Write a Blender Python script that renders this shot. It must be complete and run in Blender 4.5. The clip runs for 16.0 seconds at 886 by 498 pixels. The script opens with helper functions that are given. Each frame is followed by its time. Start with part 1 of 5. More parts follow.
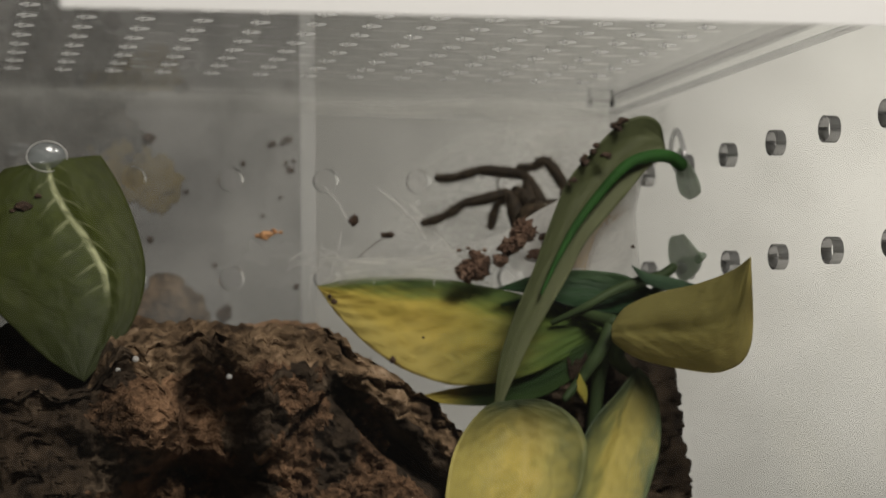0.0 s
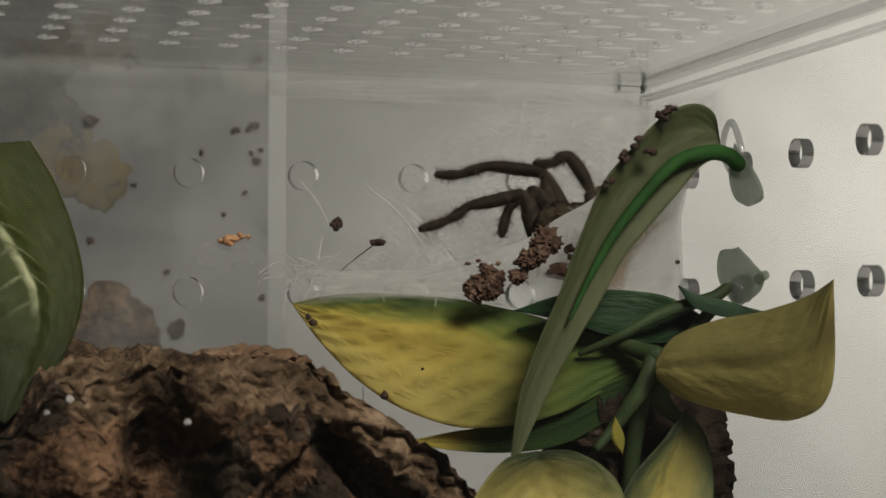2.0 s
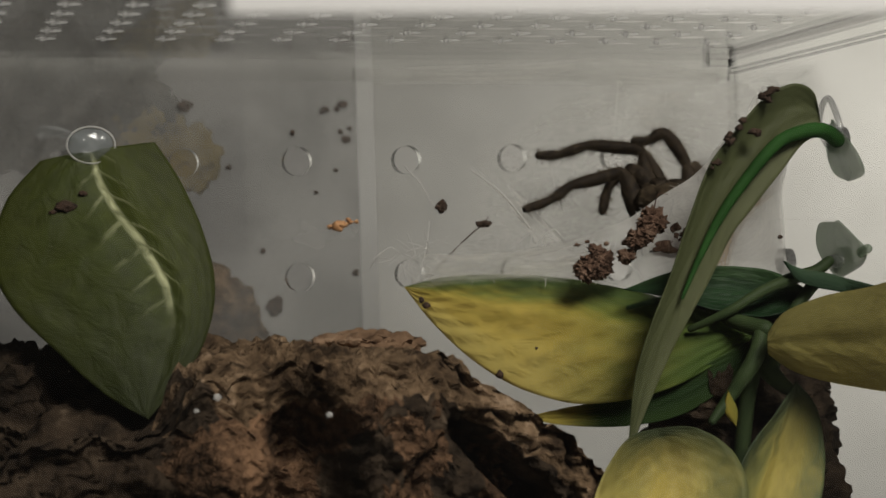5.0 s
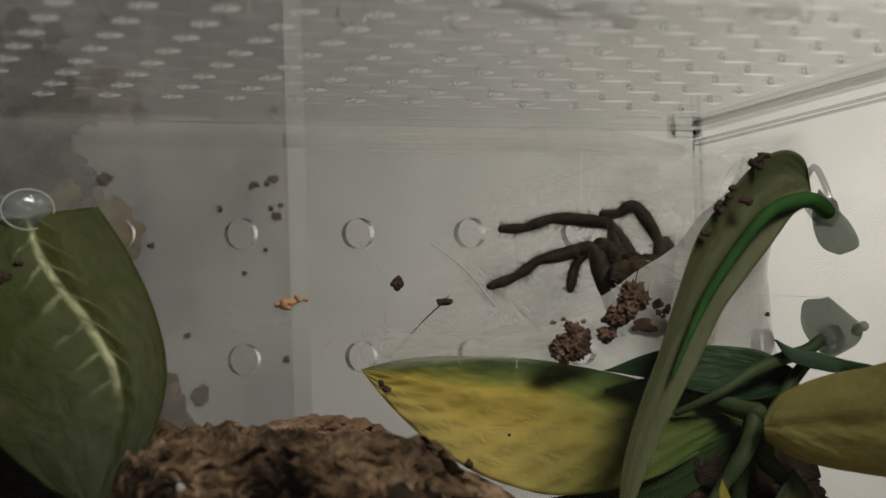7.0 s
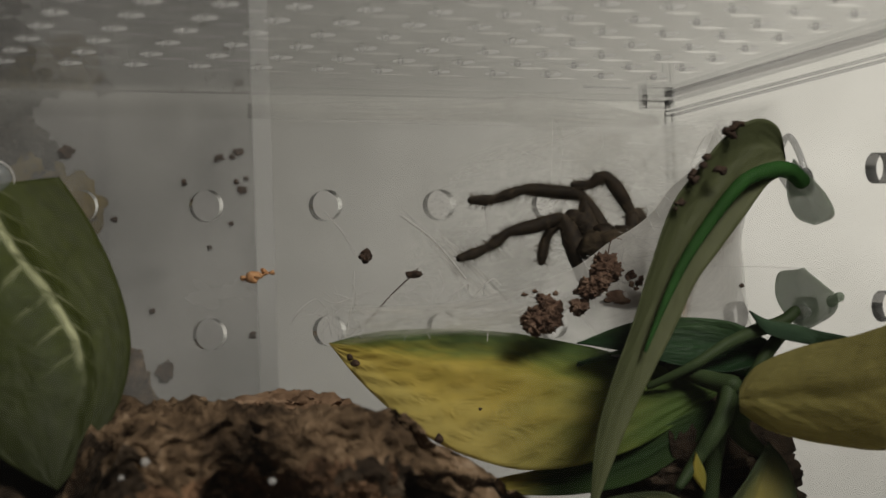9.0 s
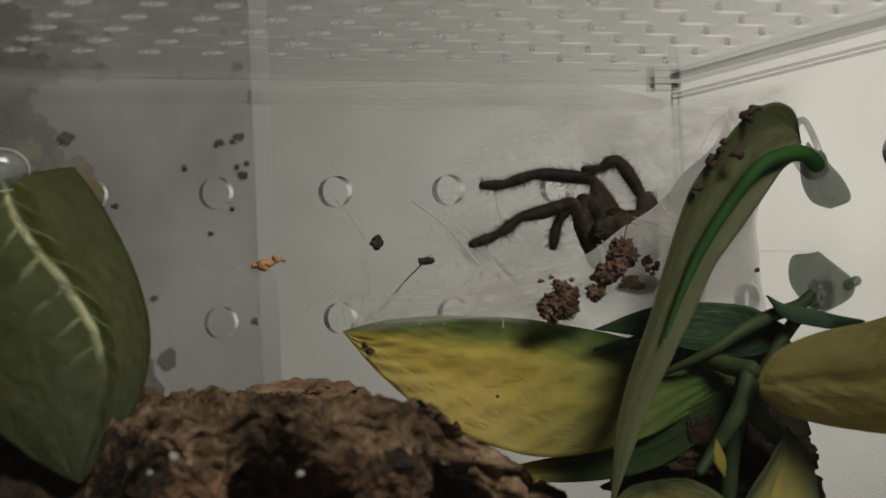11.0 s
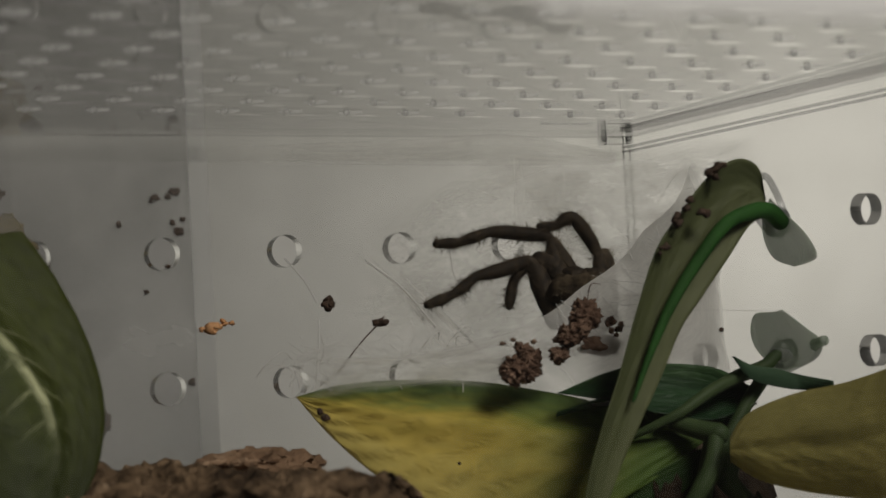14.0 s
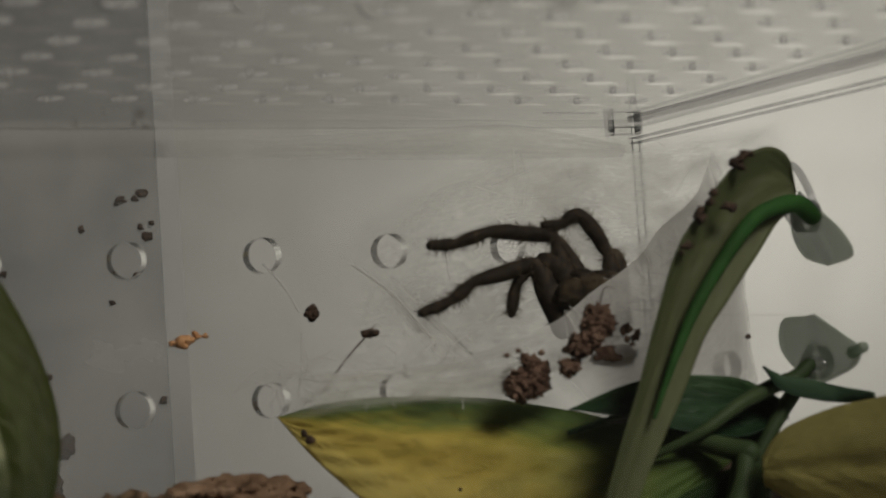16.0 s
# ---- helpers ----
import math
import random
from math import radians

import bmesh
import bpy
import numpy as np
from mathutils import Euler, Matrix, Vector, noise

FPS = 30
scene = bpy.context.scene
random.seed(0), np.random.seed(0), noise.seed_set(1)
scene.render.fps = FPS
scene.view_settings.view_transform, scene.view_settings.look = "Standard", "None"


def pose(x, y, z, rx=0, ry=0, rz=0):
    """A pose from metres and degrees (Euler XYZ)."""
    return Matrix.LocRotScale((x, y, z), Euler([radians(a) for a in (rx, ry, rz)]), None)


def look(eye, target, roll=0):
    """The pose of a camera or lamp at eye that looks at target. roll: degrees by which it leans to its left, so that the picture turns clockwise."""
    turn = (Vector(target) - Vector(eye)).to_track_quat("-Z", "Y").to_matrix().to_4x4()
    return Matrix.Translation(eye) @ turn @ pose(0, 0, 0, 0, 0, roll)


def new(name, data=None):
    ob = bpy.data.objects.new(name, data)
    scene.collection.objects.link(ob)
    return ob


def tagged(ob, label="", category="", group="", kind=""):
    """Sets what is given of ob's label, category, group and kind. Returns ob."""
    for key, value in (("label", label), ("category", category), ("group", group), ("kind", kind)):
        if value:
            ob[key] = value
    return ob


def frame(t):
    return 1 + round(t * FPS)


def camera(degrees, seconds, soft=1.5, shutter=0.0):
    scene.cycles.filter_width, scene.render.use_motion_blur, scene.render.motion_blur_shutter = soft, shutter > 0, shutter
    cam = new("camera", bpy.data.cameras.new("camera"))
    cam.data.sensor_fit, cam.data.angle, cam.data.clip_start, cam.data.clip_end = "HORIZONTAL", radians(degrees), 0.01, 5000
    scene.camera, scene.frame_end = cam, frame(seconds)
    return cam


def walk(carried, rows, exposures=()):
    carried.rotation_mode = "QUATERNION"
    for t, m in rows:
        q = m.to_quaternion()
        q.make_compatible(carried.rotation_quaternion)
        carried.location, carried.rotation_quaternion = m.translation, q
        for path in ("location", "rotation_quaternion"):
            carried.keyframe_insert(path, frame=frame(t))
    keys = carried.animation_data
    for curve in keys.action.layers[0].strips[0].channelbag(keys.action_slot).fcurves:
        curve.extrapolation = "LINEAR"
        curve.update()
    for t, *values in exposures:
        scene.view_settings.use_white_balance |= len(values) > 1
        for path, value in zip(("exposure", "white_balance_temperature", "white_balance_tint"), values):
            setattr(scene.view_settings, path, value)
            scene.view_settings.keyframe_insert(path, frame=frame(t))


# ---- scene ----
cam = camera(25.99, 16.0)
cam.data.dof.use_dof, cam.data.dof.focus_distance, cam.data.dof.aperture_fstop = True, 0.232, 46.0
PATH = [
    (0, (-0.06014, -0.29409, 0.05976), (0.00452, -0.05298, 0.07332), -0.71),
    (0.5, (-0.05798, -0.27574, 0.06202), (0.00990, -0.03545, 0.07454), -0.44),
    (1, (-0.05715, -0.25742, 0.06420), (0.01409, -0.01809, 0.07618), -0.20),
    (1.5, (-0.05535, -0.24404, 0.06515), (0.01752, -0.00519, 0.07699), -0.02),
    (2, (-0.05460, -0.24402, 0.06547), (0.01740, -0.00491, 0.07742), 0.05),
    (2.5, (-0.05407, -0.24403, 0.06521), (0.01750, -0.00477, 0.07673), 0.04),
    (3, (-0.05394, -0.24390, 0.06525), (0.01760, -0.00458, 0.07560), -0.11),
    (3.5, (-0.05268, -0.24357, 0.06649), (0.01797, -0.00390, 0.07458), -0.34),
    (4, (-0.04965, -0.24661, 0.07192), (0.01881, -0.00619, 0.07544), -1.13),
    (4.2, (-0.04534, -0.25079, 0.07752), (0.02105, -0.00986, 0.08084), -1.24),
    (4.5, (-0.05506, -0.25275, 0.07774), (0.01347, -0.01236, 0.07833), -1.86),
    (4.7, (-0.06347, -0.25078, 0.07464), (0.00588, -0.01062, 0.07541), -1.87),
    (6.8, (-0.07901, -0.22897, 0.06958), (0.01238, 0.00321, 0.08510), -1.79),
    (7, (-0.07753, -0.22442, 0.06973), (0.01399, 0.00770, 0.08546), -1.82),
    (7.5, (-0.07505, -0.21847, 0.06925), (0.01617, 0.01371, 0.08567), -1.79),
    (8, (-0.07591, -0.21841, 0.06917), (0.01650, 0.01333, 0.08526), -2.02),
    (8.5, (-0.07606, -0.21898, 0.06930), (0.01802, 0.01221, 0.08346), -1.85),
    (9, (-0.07659, -0.22046, 0.06865), (0.01918, 0.01008, 0.08202), -2.04),
    (11.5, (-0.08447, -0.21277, 0.07208), (0.01909, 0.01458, 0.08147), -2.58),
    (12, (-0.08623, -0.20822, 0.07525), (0.02346, 0.01573, 0.09156), -2.39),
    (12.5, (-0.08631, -0.20659, 0.07569), (0.02644, 0.01585, 0.09154), -2.60),
    (13, (-0.08659, -0.20684, 0.07644), (0.02671, 0.01556, 0.08898), -2.48),
    (13.5, (-0.08636, -0.20672, 0.07523), (0.02734, 0.01551, 0.08750), -2.68),
    (14, (-0.08650, -0.20711, 0.07390), (0.02806, 0.01465, 0.08764), -3.11),
    (14.5, (-0.08216, -0.19728, 0.07394), (0.03451, 0.02328, 0.08946), -3.50),
    (15, (-0.07873, -0.18763, 0.07432), (0.04017, 0.03172, 0.09006), -3.61),
    (15.5, (-0.07834, -0.18736, 0.07421), (0.03952, 0.03258, 0.08950), -3.83),
    (16, (-0.07824, -0.18742, 0.07462), (0.03877, 0.03303, 0.08915), -3.83),
]
walk(cam, [(t, look(eye, target, roll)) for t, eye, target, roll in PATH], [(0, 0.32), (4.7, 0.23), (6.8, 0.06), (11.5, -0.05), (12.5, -0.10), (14, -0.20), (16, -0.25)])

BASE = 8.7  # centimetres from the upper row of air holes down to the table


def V(x, y, z):
    """Centimetres from the hole row on the rear panel to metres over the table."""
    return Vector((x / 100, y / 100, (z + BASE) / 100))


# ---- light ----
world = bpy.data.worlds.new("room_air")
world.use_nodes = True
world.node_tree.nodes["Background"].inputs[0].default_value = (0.9, 0.95, 1.0, 1)
world.node_tree.nodes["Background"].inputs[1].default_value = 0.05
scene.world = world



def area_lamp(name, eye, target, size, energy, colour, spread=math.pi):
    data = bpy.data.lights.new(name, "AREA")
    data.shape, data.size, data.energy, data.color = "DISK", size, energy, colour
    data.spread = spread
    new(name, data).matrix_world = look(eye, target)


# added fill lamps, unseen: one beside the enclosure for the wall, one in front
area_lamp("wall_fill_light", (0.315, 0.032, 0.17), (0.285, 0.336, 0.12), 0.10, 0.222, (1.0, 0.945, 0.87), radians(92))
area_lamp("front_fill_light", (0.09, -0.42, 0.40), (0.0, -0.07, 0.06), 0.20, 0.32, (1.0, 0.945, 0.87), radians(64))


# ---- materials ----
def material(name):
    m = bpy.data.materials.new(name)
    m.use_nodes = True
    nt = m.node_tree
    nt.nodes.clear()
    out = nt.nodes.new("ShaderNodeOutputMaterial")
    return m, nt, out


def node(nt, kind, **sets):
    n = nt.nodes.new(kind)
    for key, value in sets.items():
        n.inputs[key.replace("_", " ")].default_value = value
    return n


def ramp(nt, source, stops):
    r = nt.nodes.new("ShaderNodeValToRGB")
    while len(r.color_ramp.elements) < len(stops):
        r.color_ramp.elements.new(0.5)
    for el, (at, col) in zip(r.color_ramp.elements, stops):
        el.position, el.color = at, (*col, 1)
    nt.links.new(source, r.inputs[0])
    return r


def noise_tex(nt, scale, detail=4.0, rough=0.55, distort=0.0, coord="Object"):
    tc = nt.nodes.new("ShaderNodeTexCoord")
    n = node(nt, "ShaderNodeTexNoise", Scale=scale, Detail=detail, Roughness=rough, Distortion=distort)
    nt.links.new(tc.outputs[coord], n.inputs["Vector"])
    return n


def rough_stuff(name, stops, scale, roughness=0.8, bump=0.3, fine=6.0, spec=0.3, bump_dist=0.0005, detail=6.0):
    """Opaque matter: colour by a coarse and a fine noise, relief by both."""
    m, nt, out = material(name)
    a, b = noise_tex(nt, scale, detail, 0.62), noise_tex(nt, scale * fine, min(4.0, detail), 0.6)
    mix = nt.nodes.new("ShaderNodeMath")
    mix.operation = "MULTIPLY_ADD"
    nt.links.new(b.outputs["Fac"], mix.inputs[0])
    mix.inputs[1].default_value = 0.45
    nt.links.new(a.outputs["Fac"], mix.inputs[2])
    sub = nt.nodes.new("ShaderNodeMath")
    sub.operation = "SUBTRACT"
    nt.links.new(mix.outputs[0], sub.inputs[0])
    sub.inputs[1].default_value = 0.22
    r = ramp(nt, sub.outputs[0], stops)
    p = node(nt, "ShaderNodeBsdfPrincipled", Roughness=roughness)
    p.inputs["Specular IOR Level"].default_value = spec
    nt.links.new(r.outputs[0], p.inputs["Base Color"])
    if bump:
        bp = node(nt, "ShaderNodeBump", Strength=bump, Distance=bump_dist)
        nt.links.new(mix.outputs[0], bp.inputs["Height"])
        nt.links.new(bp.outputs[0], p.inputs["Normal"])
    nt.links.new(p.outputs[0], out.inputs[0])
    return m


def clear_plastic(name, haze=0.05, tint=(0.95, 0.955, 0.95), gloss_rough=0.03, dirt=0.0, ior=1.49, haze_scale=60.0):
    """Clear acrylic: see-through and mirror by Fresnel, with a film of dust and silk in patches."""
    m, nt, out = material(name)
    clear = node(nt, "ShaderNodeBsdfTransparent", Color=(*tint, 1))
    gloss = node(nt, "ShaderNodeBsdfGlossy", Roughness=gloss_rough)
    fres = node(nt, "ShaderNodeFresnel", IOR=ior)
    mixed = nt.nodes.new("ShaderNodeMixShader")
    nt.links.new(fres.outputs[0], mixed.inputs[0])
    nt.links.new(clear.outputs[0], mixed.inputs[1])
    nt.links.new(gloss.outputs[0], mixed.inputs[2])
    film = node(nt, "ShaderNodeBsdfDiffuse", Color=(0.72, 0.71, 0.68, 1))
    n = noise_tex(nt, haze_scale, 5.0, 0.6, 0.4)
    amount = node(nt, "ShaderNodeMapRange", **{"From_Min": 0.35, "From_Max": 0.75, "To_Min": haze * 0.35, "To_Max": haze * 1.8 + dirt})
    nt.links.new(n.outputs["Fac"], amount.inputs["Value"])
    both = nt.nodes.new("ShaderNodeMixShader")
    nt.links.new(amount.outputs[0], both.inputs[0])
    nt.links.new(mixed.outputs[0], both.inputs[1])
    nt.links.new(film.outputs[0], both.inputs[2])
    nt.links.new(both.outputs[0], out.inputs[0])
    return m


def plain_clear(name, tint=(0.97, 0.975, 0.97)):
    m, nt, out = material(name)
    clear = node(nt, "ShaderNodeBsdfTransparent", Color=(*tint, 1))
    nt.links.new(clear.outputs[0], out.inputs[0])
    return m


def cut_edge(name, see=0.55, shine=0.25, colour=(0.72, 0.73, 0.71), rough=0.15, through_it=0.5, tint=0.94):
    """The drilled or sawn edge of acrylic: part clear, part shiny, part frosted so that it passes light."""
    m, nt, out = material(name)
    clear = node(nt, "ShaderNodeBsdfTransparent", Color=(tint, tint, tint, 1))
    gloss = node(nt, "ShaderNodeBsdfGlossy", Roughness=rough)
    white = node(nt, "ShaderNodeBsdfDiffuse", Color=(*colour, 1))
    back = node(nt, "ShaderNodeBsdfTranslucent", Color=(*colour, 1))
    frost = node(nt, "ShaderNodeMixShader", Fac=through_it)
    nt.links.new(white.outputs[0], frost.inputs[1])
    nt.links.new(back.outputs[0], frost.inputs[2])
    solid = node(nt, "ShaderNodeMixShader", Fac=shine)
    nt.links.new(frost.outputs[0], solid.inputs[1])
    nt.links.new(gloss.outputs[0], solid.inputs[2])
    mixed = node(nt, "ShaderNodeMixShader", Fac=1 - see)
    nt.links.new(clear.outputs[0], mixed.inputs[1])
    nt.links.new(solid.outputs[0], mixed.inputs[2])
    nt.links.new(mixed.outputs[0], out.inputs[0])
    return m


def drilled_edge(name):
    m, nt, out = material(name)
    glass = node(nt, "ShaderNodeBsdfGlass", Color=(0.88, 0.89, 0.88, 1), Roughness=0.06, IOR=1.49)
    nt.links.new(glass.outputs[0], out.inputs[0])
    return m


def silk(name, low, high, scale=140.0, stretch=(1, 1, 1), colour=(0.90, 0.885, 0.845)):
    """Spun silk: matted threads with gaps."""
    m, nt, out = material(name)
    tc = nt.nodes.new("ShaderNodeTexCoord")
    mp = nt.nodes.new("ShaderNodeMapping")
    mp.inputs["Scale"].default_value = stretch
    nt.links.new(tc.outputs["UV"], mp.inputs["Vector"])
    a = node(nt, "ShaderNodeTexNoise", Scale=scale, Detail=7.0, Roughness=0.68, Distortion=0.8)
    b = node(nt, "ShaderNodeTexNoise", Scale=scale * 0.12, Detail=3.0)
    nt.links.new(mp.outputs[0], a.inputs["Vector"])
    nt.links.new(tc.outputs["UV"], b.inputs["Vector"])
    add = nt.nodes.new("ShaderNodeMath")
    add.operation = "ADD"
    nt.links.new(a.outputs["Fac"], add.inputs[0])
    nt.links.new(b.outputs["Fac"], add.inputs[1])
    cover = node(nt, "ShaderNodeMapRange", **{"From_Min": 0.75, "From_Max": 1.3, "To_Min": low, "To_Max": high})
    nt.links.new(add.outputs[0], cover.inputs["Value"])
    # edges of the sheet thin out
    at = nt.nodes.new("ShaderNodeAttribute")
    at.attribute_name = "thin"
    mul = nt.nodes.new("ShaderNodeMath")
    mul.operation = "MULTIPLY"
    nt.links.new(cover.outputs[0], mul.inputs[0])
    nt.links.new(at.outputs["Fac"], mul.inputs[1])
    clear = node(nt, "ShaderNodeBsdfTransparent")
    white = node(nt, "ShaderNodeBsdfDiffuse", Color=(*colour, 1))
    back = node(nt, "ShaderNodeBsdfTranslucent", Color=(*colour, 1))
    cloth = node(nt, "ShaderNodeMixShader", Fac=0.6)
    nt.links.new(white.outputs[0], cloth.inputs[1])
    nt.links.new(back.outputs[0], cloth.inputs[2])
    mixed = nt.nodes.new("ShaderNodeMixShader")
    nt.links.new(mul.outputs[0], mixed.inputs[0])
    nt.links.new(clear.outputs[0], mixed.inputs[1])
    nt.links.new(cloth.outputs[0], mixed.inputs[2])
    nt.links.new(mixed.outputs[0], out.inputs[0])
    return m


def leaf_material(name, across, along_mix=None, vein=0.0, roughness=0.56, trans=0.15, vein_colour=(0.62, 0.66, 0.35), noise_amount=0.25, clear=0.0, mottle=0.2, emboss=0.05, grain=(7.0, 13.0), blotch=(2.2, 7.0), rib_end=2.0):
    """A leaf of printed cloth or plastic: colour bands across the blade, blotches, a pale rib and side veins."""
    m, nt, out = material(name)
    tc = nt.nodes.new("ShaderNodeTexCoord")
    sep = nt.nodes.new("ShaderNodeSeparateXYZ")
    nt.links.new(tc.outputs["UV"], sep.inputs[0])
    mp = nt.nodes.new("ShaderNodeMapping")
    mp.inputs["Scale"].default_value = (*blotch, 1.0)
    nt.links.new(tc.outputs["UV"], mp.inputs["Vector"])
    n = node(nt, "ShaderNodeTexNoise", Scale=2.4, Detail=6.0, Roughness=0.6, Distortion=0.5)
    nt.links.new(mp.outputs[0], n.inputs["Vector"])
    shift = node(nt, "ShaderNodeMapRange", **{"To_Min": -noise_amount, "To_Max": noise_amount})
    nt.links.new(n.outputs["Fac"], shift.inputs["Value"])
    add = nt.nodes.new("ShaderNodeMath")
    add.operation = "ADD"
    nt.links.new(sep.outputs["Y"], add.inputs[0])
    nt.links.new(shift.outputs[0], add.inputs[1])
    r = ramp(nt, add.outputs[0], across)
    colour = r.outputs[0]
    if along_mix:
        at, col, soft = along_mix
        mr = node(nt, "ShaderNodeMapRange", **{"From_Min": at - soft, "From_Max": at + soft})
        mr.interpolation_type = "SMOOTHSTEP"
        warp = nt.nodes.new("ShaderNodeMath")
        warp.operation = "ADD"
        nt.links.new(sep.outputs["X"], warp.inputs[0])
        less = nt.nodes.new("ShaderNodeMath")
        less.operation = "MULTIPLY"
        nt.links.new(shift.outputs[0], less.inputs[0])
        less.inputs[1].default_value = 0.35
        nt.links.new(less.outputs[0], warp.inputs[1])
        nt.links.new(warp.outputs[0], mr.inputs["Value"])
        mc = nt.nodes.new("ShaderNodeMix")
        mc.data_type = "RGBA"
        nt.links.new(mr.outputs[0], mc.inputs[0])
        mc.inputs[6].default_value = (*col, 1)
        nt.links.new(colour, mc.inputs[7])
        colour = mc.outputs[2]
    # fine streaks and mottling
    mp2 = nt.nodes.new("ShaderNodeMapping")
    mp2.inputs["Scale"].default_value = (*grain, 1.0)
    nt.links.new(tc.outputs["UV"], mp2.inputs["Vector"])
    n2 = node(nt, "ShaderNodeTexNoise", Scale=2.0, Detail=7.0, Roughness=0.65, Distortion=0.6)
    nt.links.new(mp2.outputs[0], n2.inputs["Vector"])
    dim = node(nt, "ShaderNodeMapRange", **{"From_Min": 0.3, "From_Max": 0.7, "To_Min": 1 - mottle, "To_Max": 1 + mottle * 0.5})
    nt.links.new(n2.outputs["Fac"], dim.inputs["Value"])
    hs = nt.nodes.new("ShaderNodeHueSaturation")
    nt.links.new(dim.outputs[0], hs.inputs["Value"])
    nt.links.new(colour, hs.inputs["Color"])
    colour = hs.outputs[0]
    # rib and veins follow v = 0.5 and slanted lines
    off = nt.nodes.new("ShaderNodeMath")
    off.operation = "SUBTRACT"
    nt.links.new(sep.outputs["Y"], off.inputs[0])
    off.inputs[1].default_value = 0.5
    side = nt.nodes.new("ShaderNodeMath")
    side.operation = "ABSOLUTE"
    nt.links.new(off.outputs[0], side.inputs[0])
    slant = nt.nodes.new("ShaderNodeMath")
    slant.operation = "MULTIPLY_ADD"
    nt.links.new(side.outputs[0], slant.inputs[0])
    slant.inputs[1].default_value = -0.55
    nt.links.new(sep.outputs["X"], slant.inputs[2])
    wob = nt.nodes.new("ShaderNodeMath")
    wob.operation = "MULTIPLY_ADD"
    nt.links.new(n.outputs["Fac"], wob.inputs[0])
    wob.inputs[1].default_value = 0.05
    nt.links.new(slant.outputs[0], wob.inputs[2])
    wave = nt.nodes.new("ShaderNodeMath")
    wave.operation = "MULTIPLY"
    nt.links.new(wob.outputs[0], wave.inputs[0])
    wave.inputs[1].default_value = 70.0
    sine = nt.nodes.new("ShaderNodeMath")
    sine.operation = "SINE"
    nt.links.new(wave.outputs[0], sine.inputs[0])
    if vein:
        fade = node(nt, "ShaderNodeMapRange", **{"From_Min": 0.0, "From_Max": 0.17, "To_Min": 1.0, "To_Max": 0.0})
        nt.links.new(side.outputs[0], fade.inputs["Value"])
        thin = node(nt, "ShaderNodeMapRange", **{"From_Min": 0.8, "From_Max": 1.0, "To_Min": 0.0, "To_Max": 0.45})
        nt.links.new(sine.outputs[0], thin.inputs["Value"])
        ribf = node(nt, "ShaderNodeMapRange", **{"From_Min": 0.004, "From_Max": 0.03, "To_Min": 1.0, "To_Max": 0.0})
        nt.links.new(side.outputs[0], ribf.inputs["Value"])
        vv = nt.nodes.new("ShaderNodeMath")
        vv.operation = "MULTIPLY"
        nt.links.new(fade.outputs[0], vv.inputs[0])
        nt.links.new(thin.outputs[0], vv.inputs[1])
        mx = nt.nodes.new("ShaderNodeMath")
        mx.operation = "MAXIMUM"
        nt.links.new(vv.outputs[0], mx.inputs[0])
        nt.links.new(ribf.outputs[0], mx.inputs[1])
        brk = nt.nodes.new("ShaderNodeMath")
        brk.operation = "MULTIPLY"
        nt.links.new(mx.outputs[0], brk.inputs[0])
        patch = node(nt, "ShaderNodeMapRange", **{"From_Min": 0.36, "From_Max": 0.56, "To_Min": 0.08, "To_Max": vein})
        nt.links.new(n.outputs["Fac"], patch.inputs["Value"])
        nt.links.new(patch.outputs[0], brk.inputs[1])
        fades = node(nt, "ShaderNodeMapRange", **{"From_Min": rib_end - 0.2, "From_Max": rib_end, "To_Min": 1.0, "To_Max": 0.0})
        nt.links.new(sep.outputs["X"], fades.inputs["Value"])
        stop = nt.nodes.new("ShaderNodeMath")
        stop.operation = "MULTIPLY"
        nt.links.new(brk.outputs[0], stop.inputs[0])
        nt.links.new(fades.outputs[0], stop.inputs[1])
        mc2 = nt.nodes.new("ShaderNodeMix")
        mc2.data_type = "RGBA"
        nt.links.new(stop.outputs[0], mc2.inputs[0])
        nt.links.new(colour, mc2.inputs[6])
        mc2.inputs[7].default_value = (*vein_colour, 1)
        colour = mc2.outputs[2]
    p = node(nt, "ShaderNodeBsdfPrincipled", Roughness=roughness)
    p.inputs["Specular IOR Level"].default_value = 0.2
    nt.links.new(colour, p.inputs["Base Color"])
    bp = node(nt, "ShaderNodeBump", Strength=0.5, Distance=0.0006)
    hsum = nt.nodes.new("ShaderNodeMath")
    hsum.operation = "MULTIPLY_ADD"
    nt.links.new(sine.outputs[0], hsum.inputs[0])
    hsum.inputs[1].default_value = emboss
    nt.links.new(n.outputs["Fac"], hsum.inputs[2])
    grain = nt.nodes.new("ShaderNodeMath")
    grain.operation = "MULTIPLY_ADD"
    nt.links.new(n2.outputs["Fac"], grain.inputs[0])
    grain.inputs[1].default_value = 0.15
    nt.links.new(hsum.outputs[0], grain.inputs[2])
    nt.links.new(grain.outputs[0], bp.inputs["Height"])
    nt.links.new(bp.outputs[0], p.inputs["Normal"])
    tr = nt.nodes.new("ShaderNodeBsdfTranslucent")
    nt.links.new(colour, tr.inputs["Color"])
    mixed = node(nt, "ShaderNodeMixShader", Fac=trans)
    nt.links.new(p.outputs[0], mixed.inputs[1])
    nt.links.new(tr.outputs[0], mixed.inputs[2])
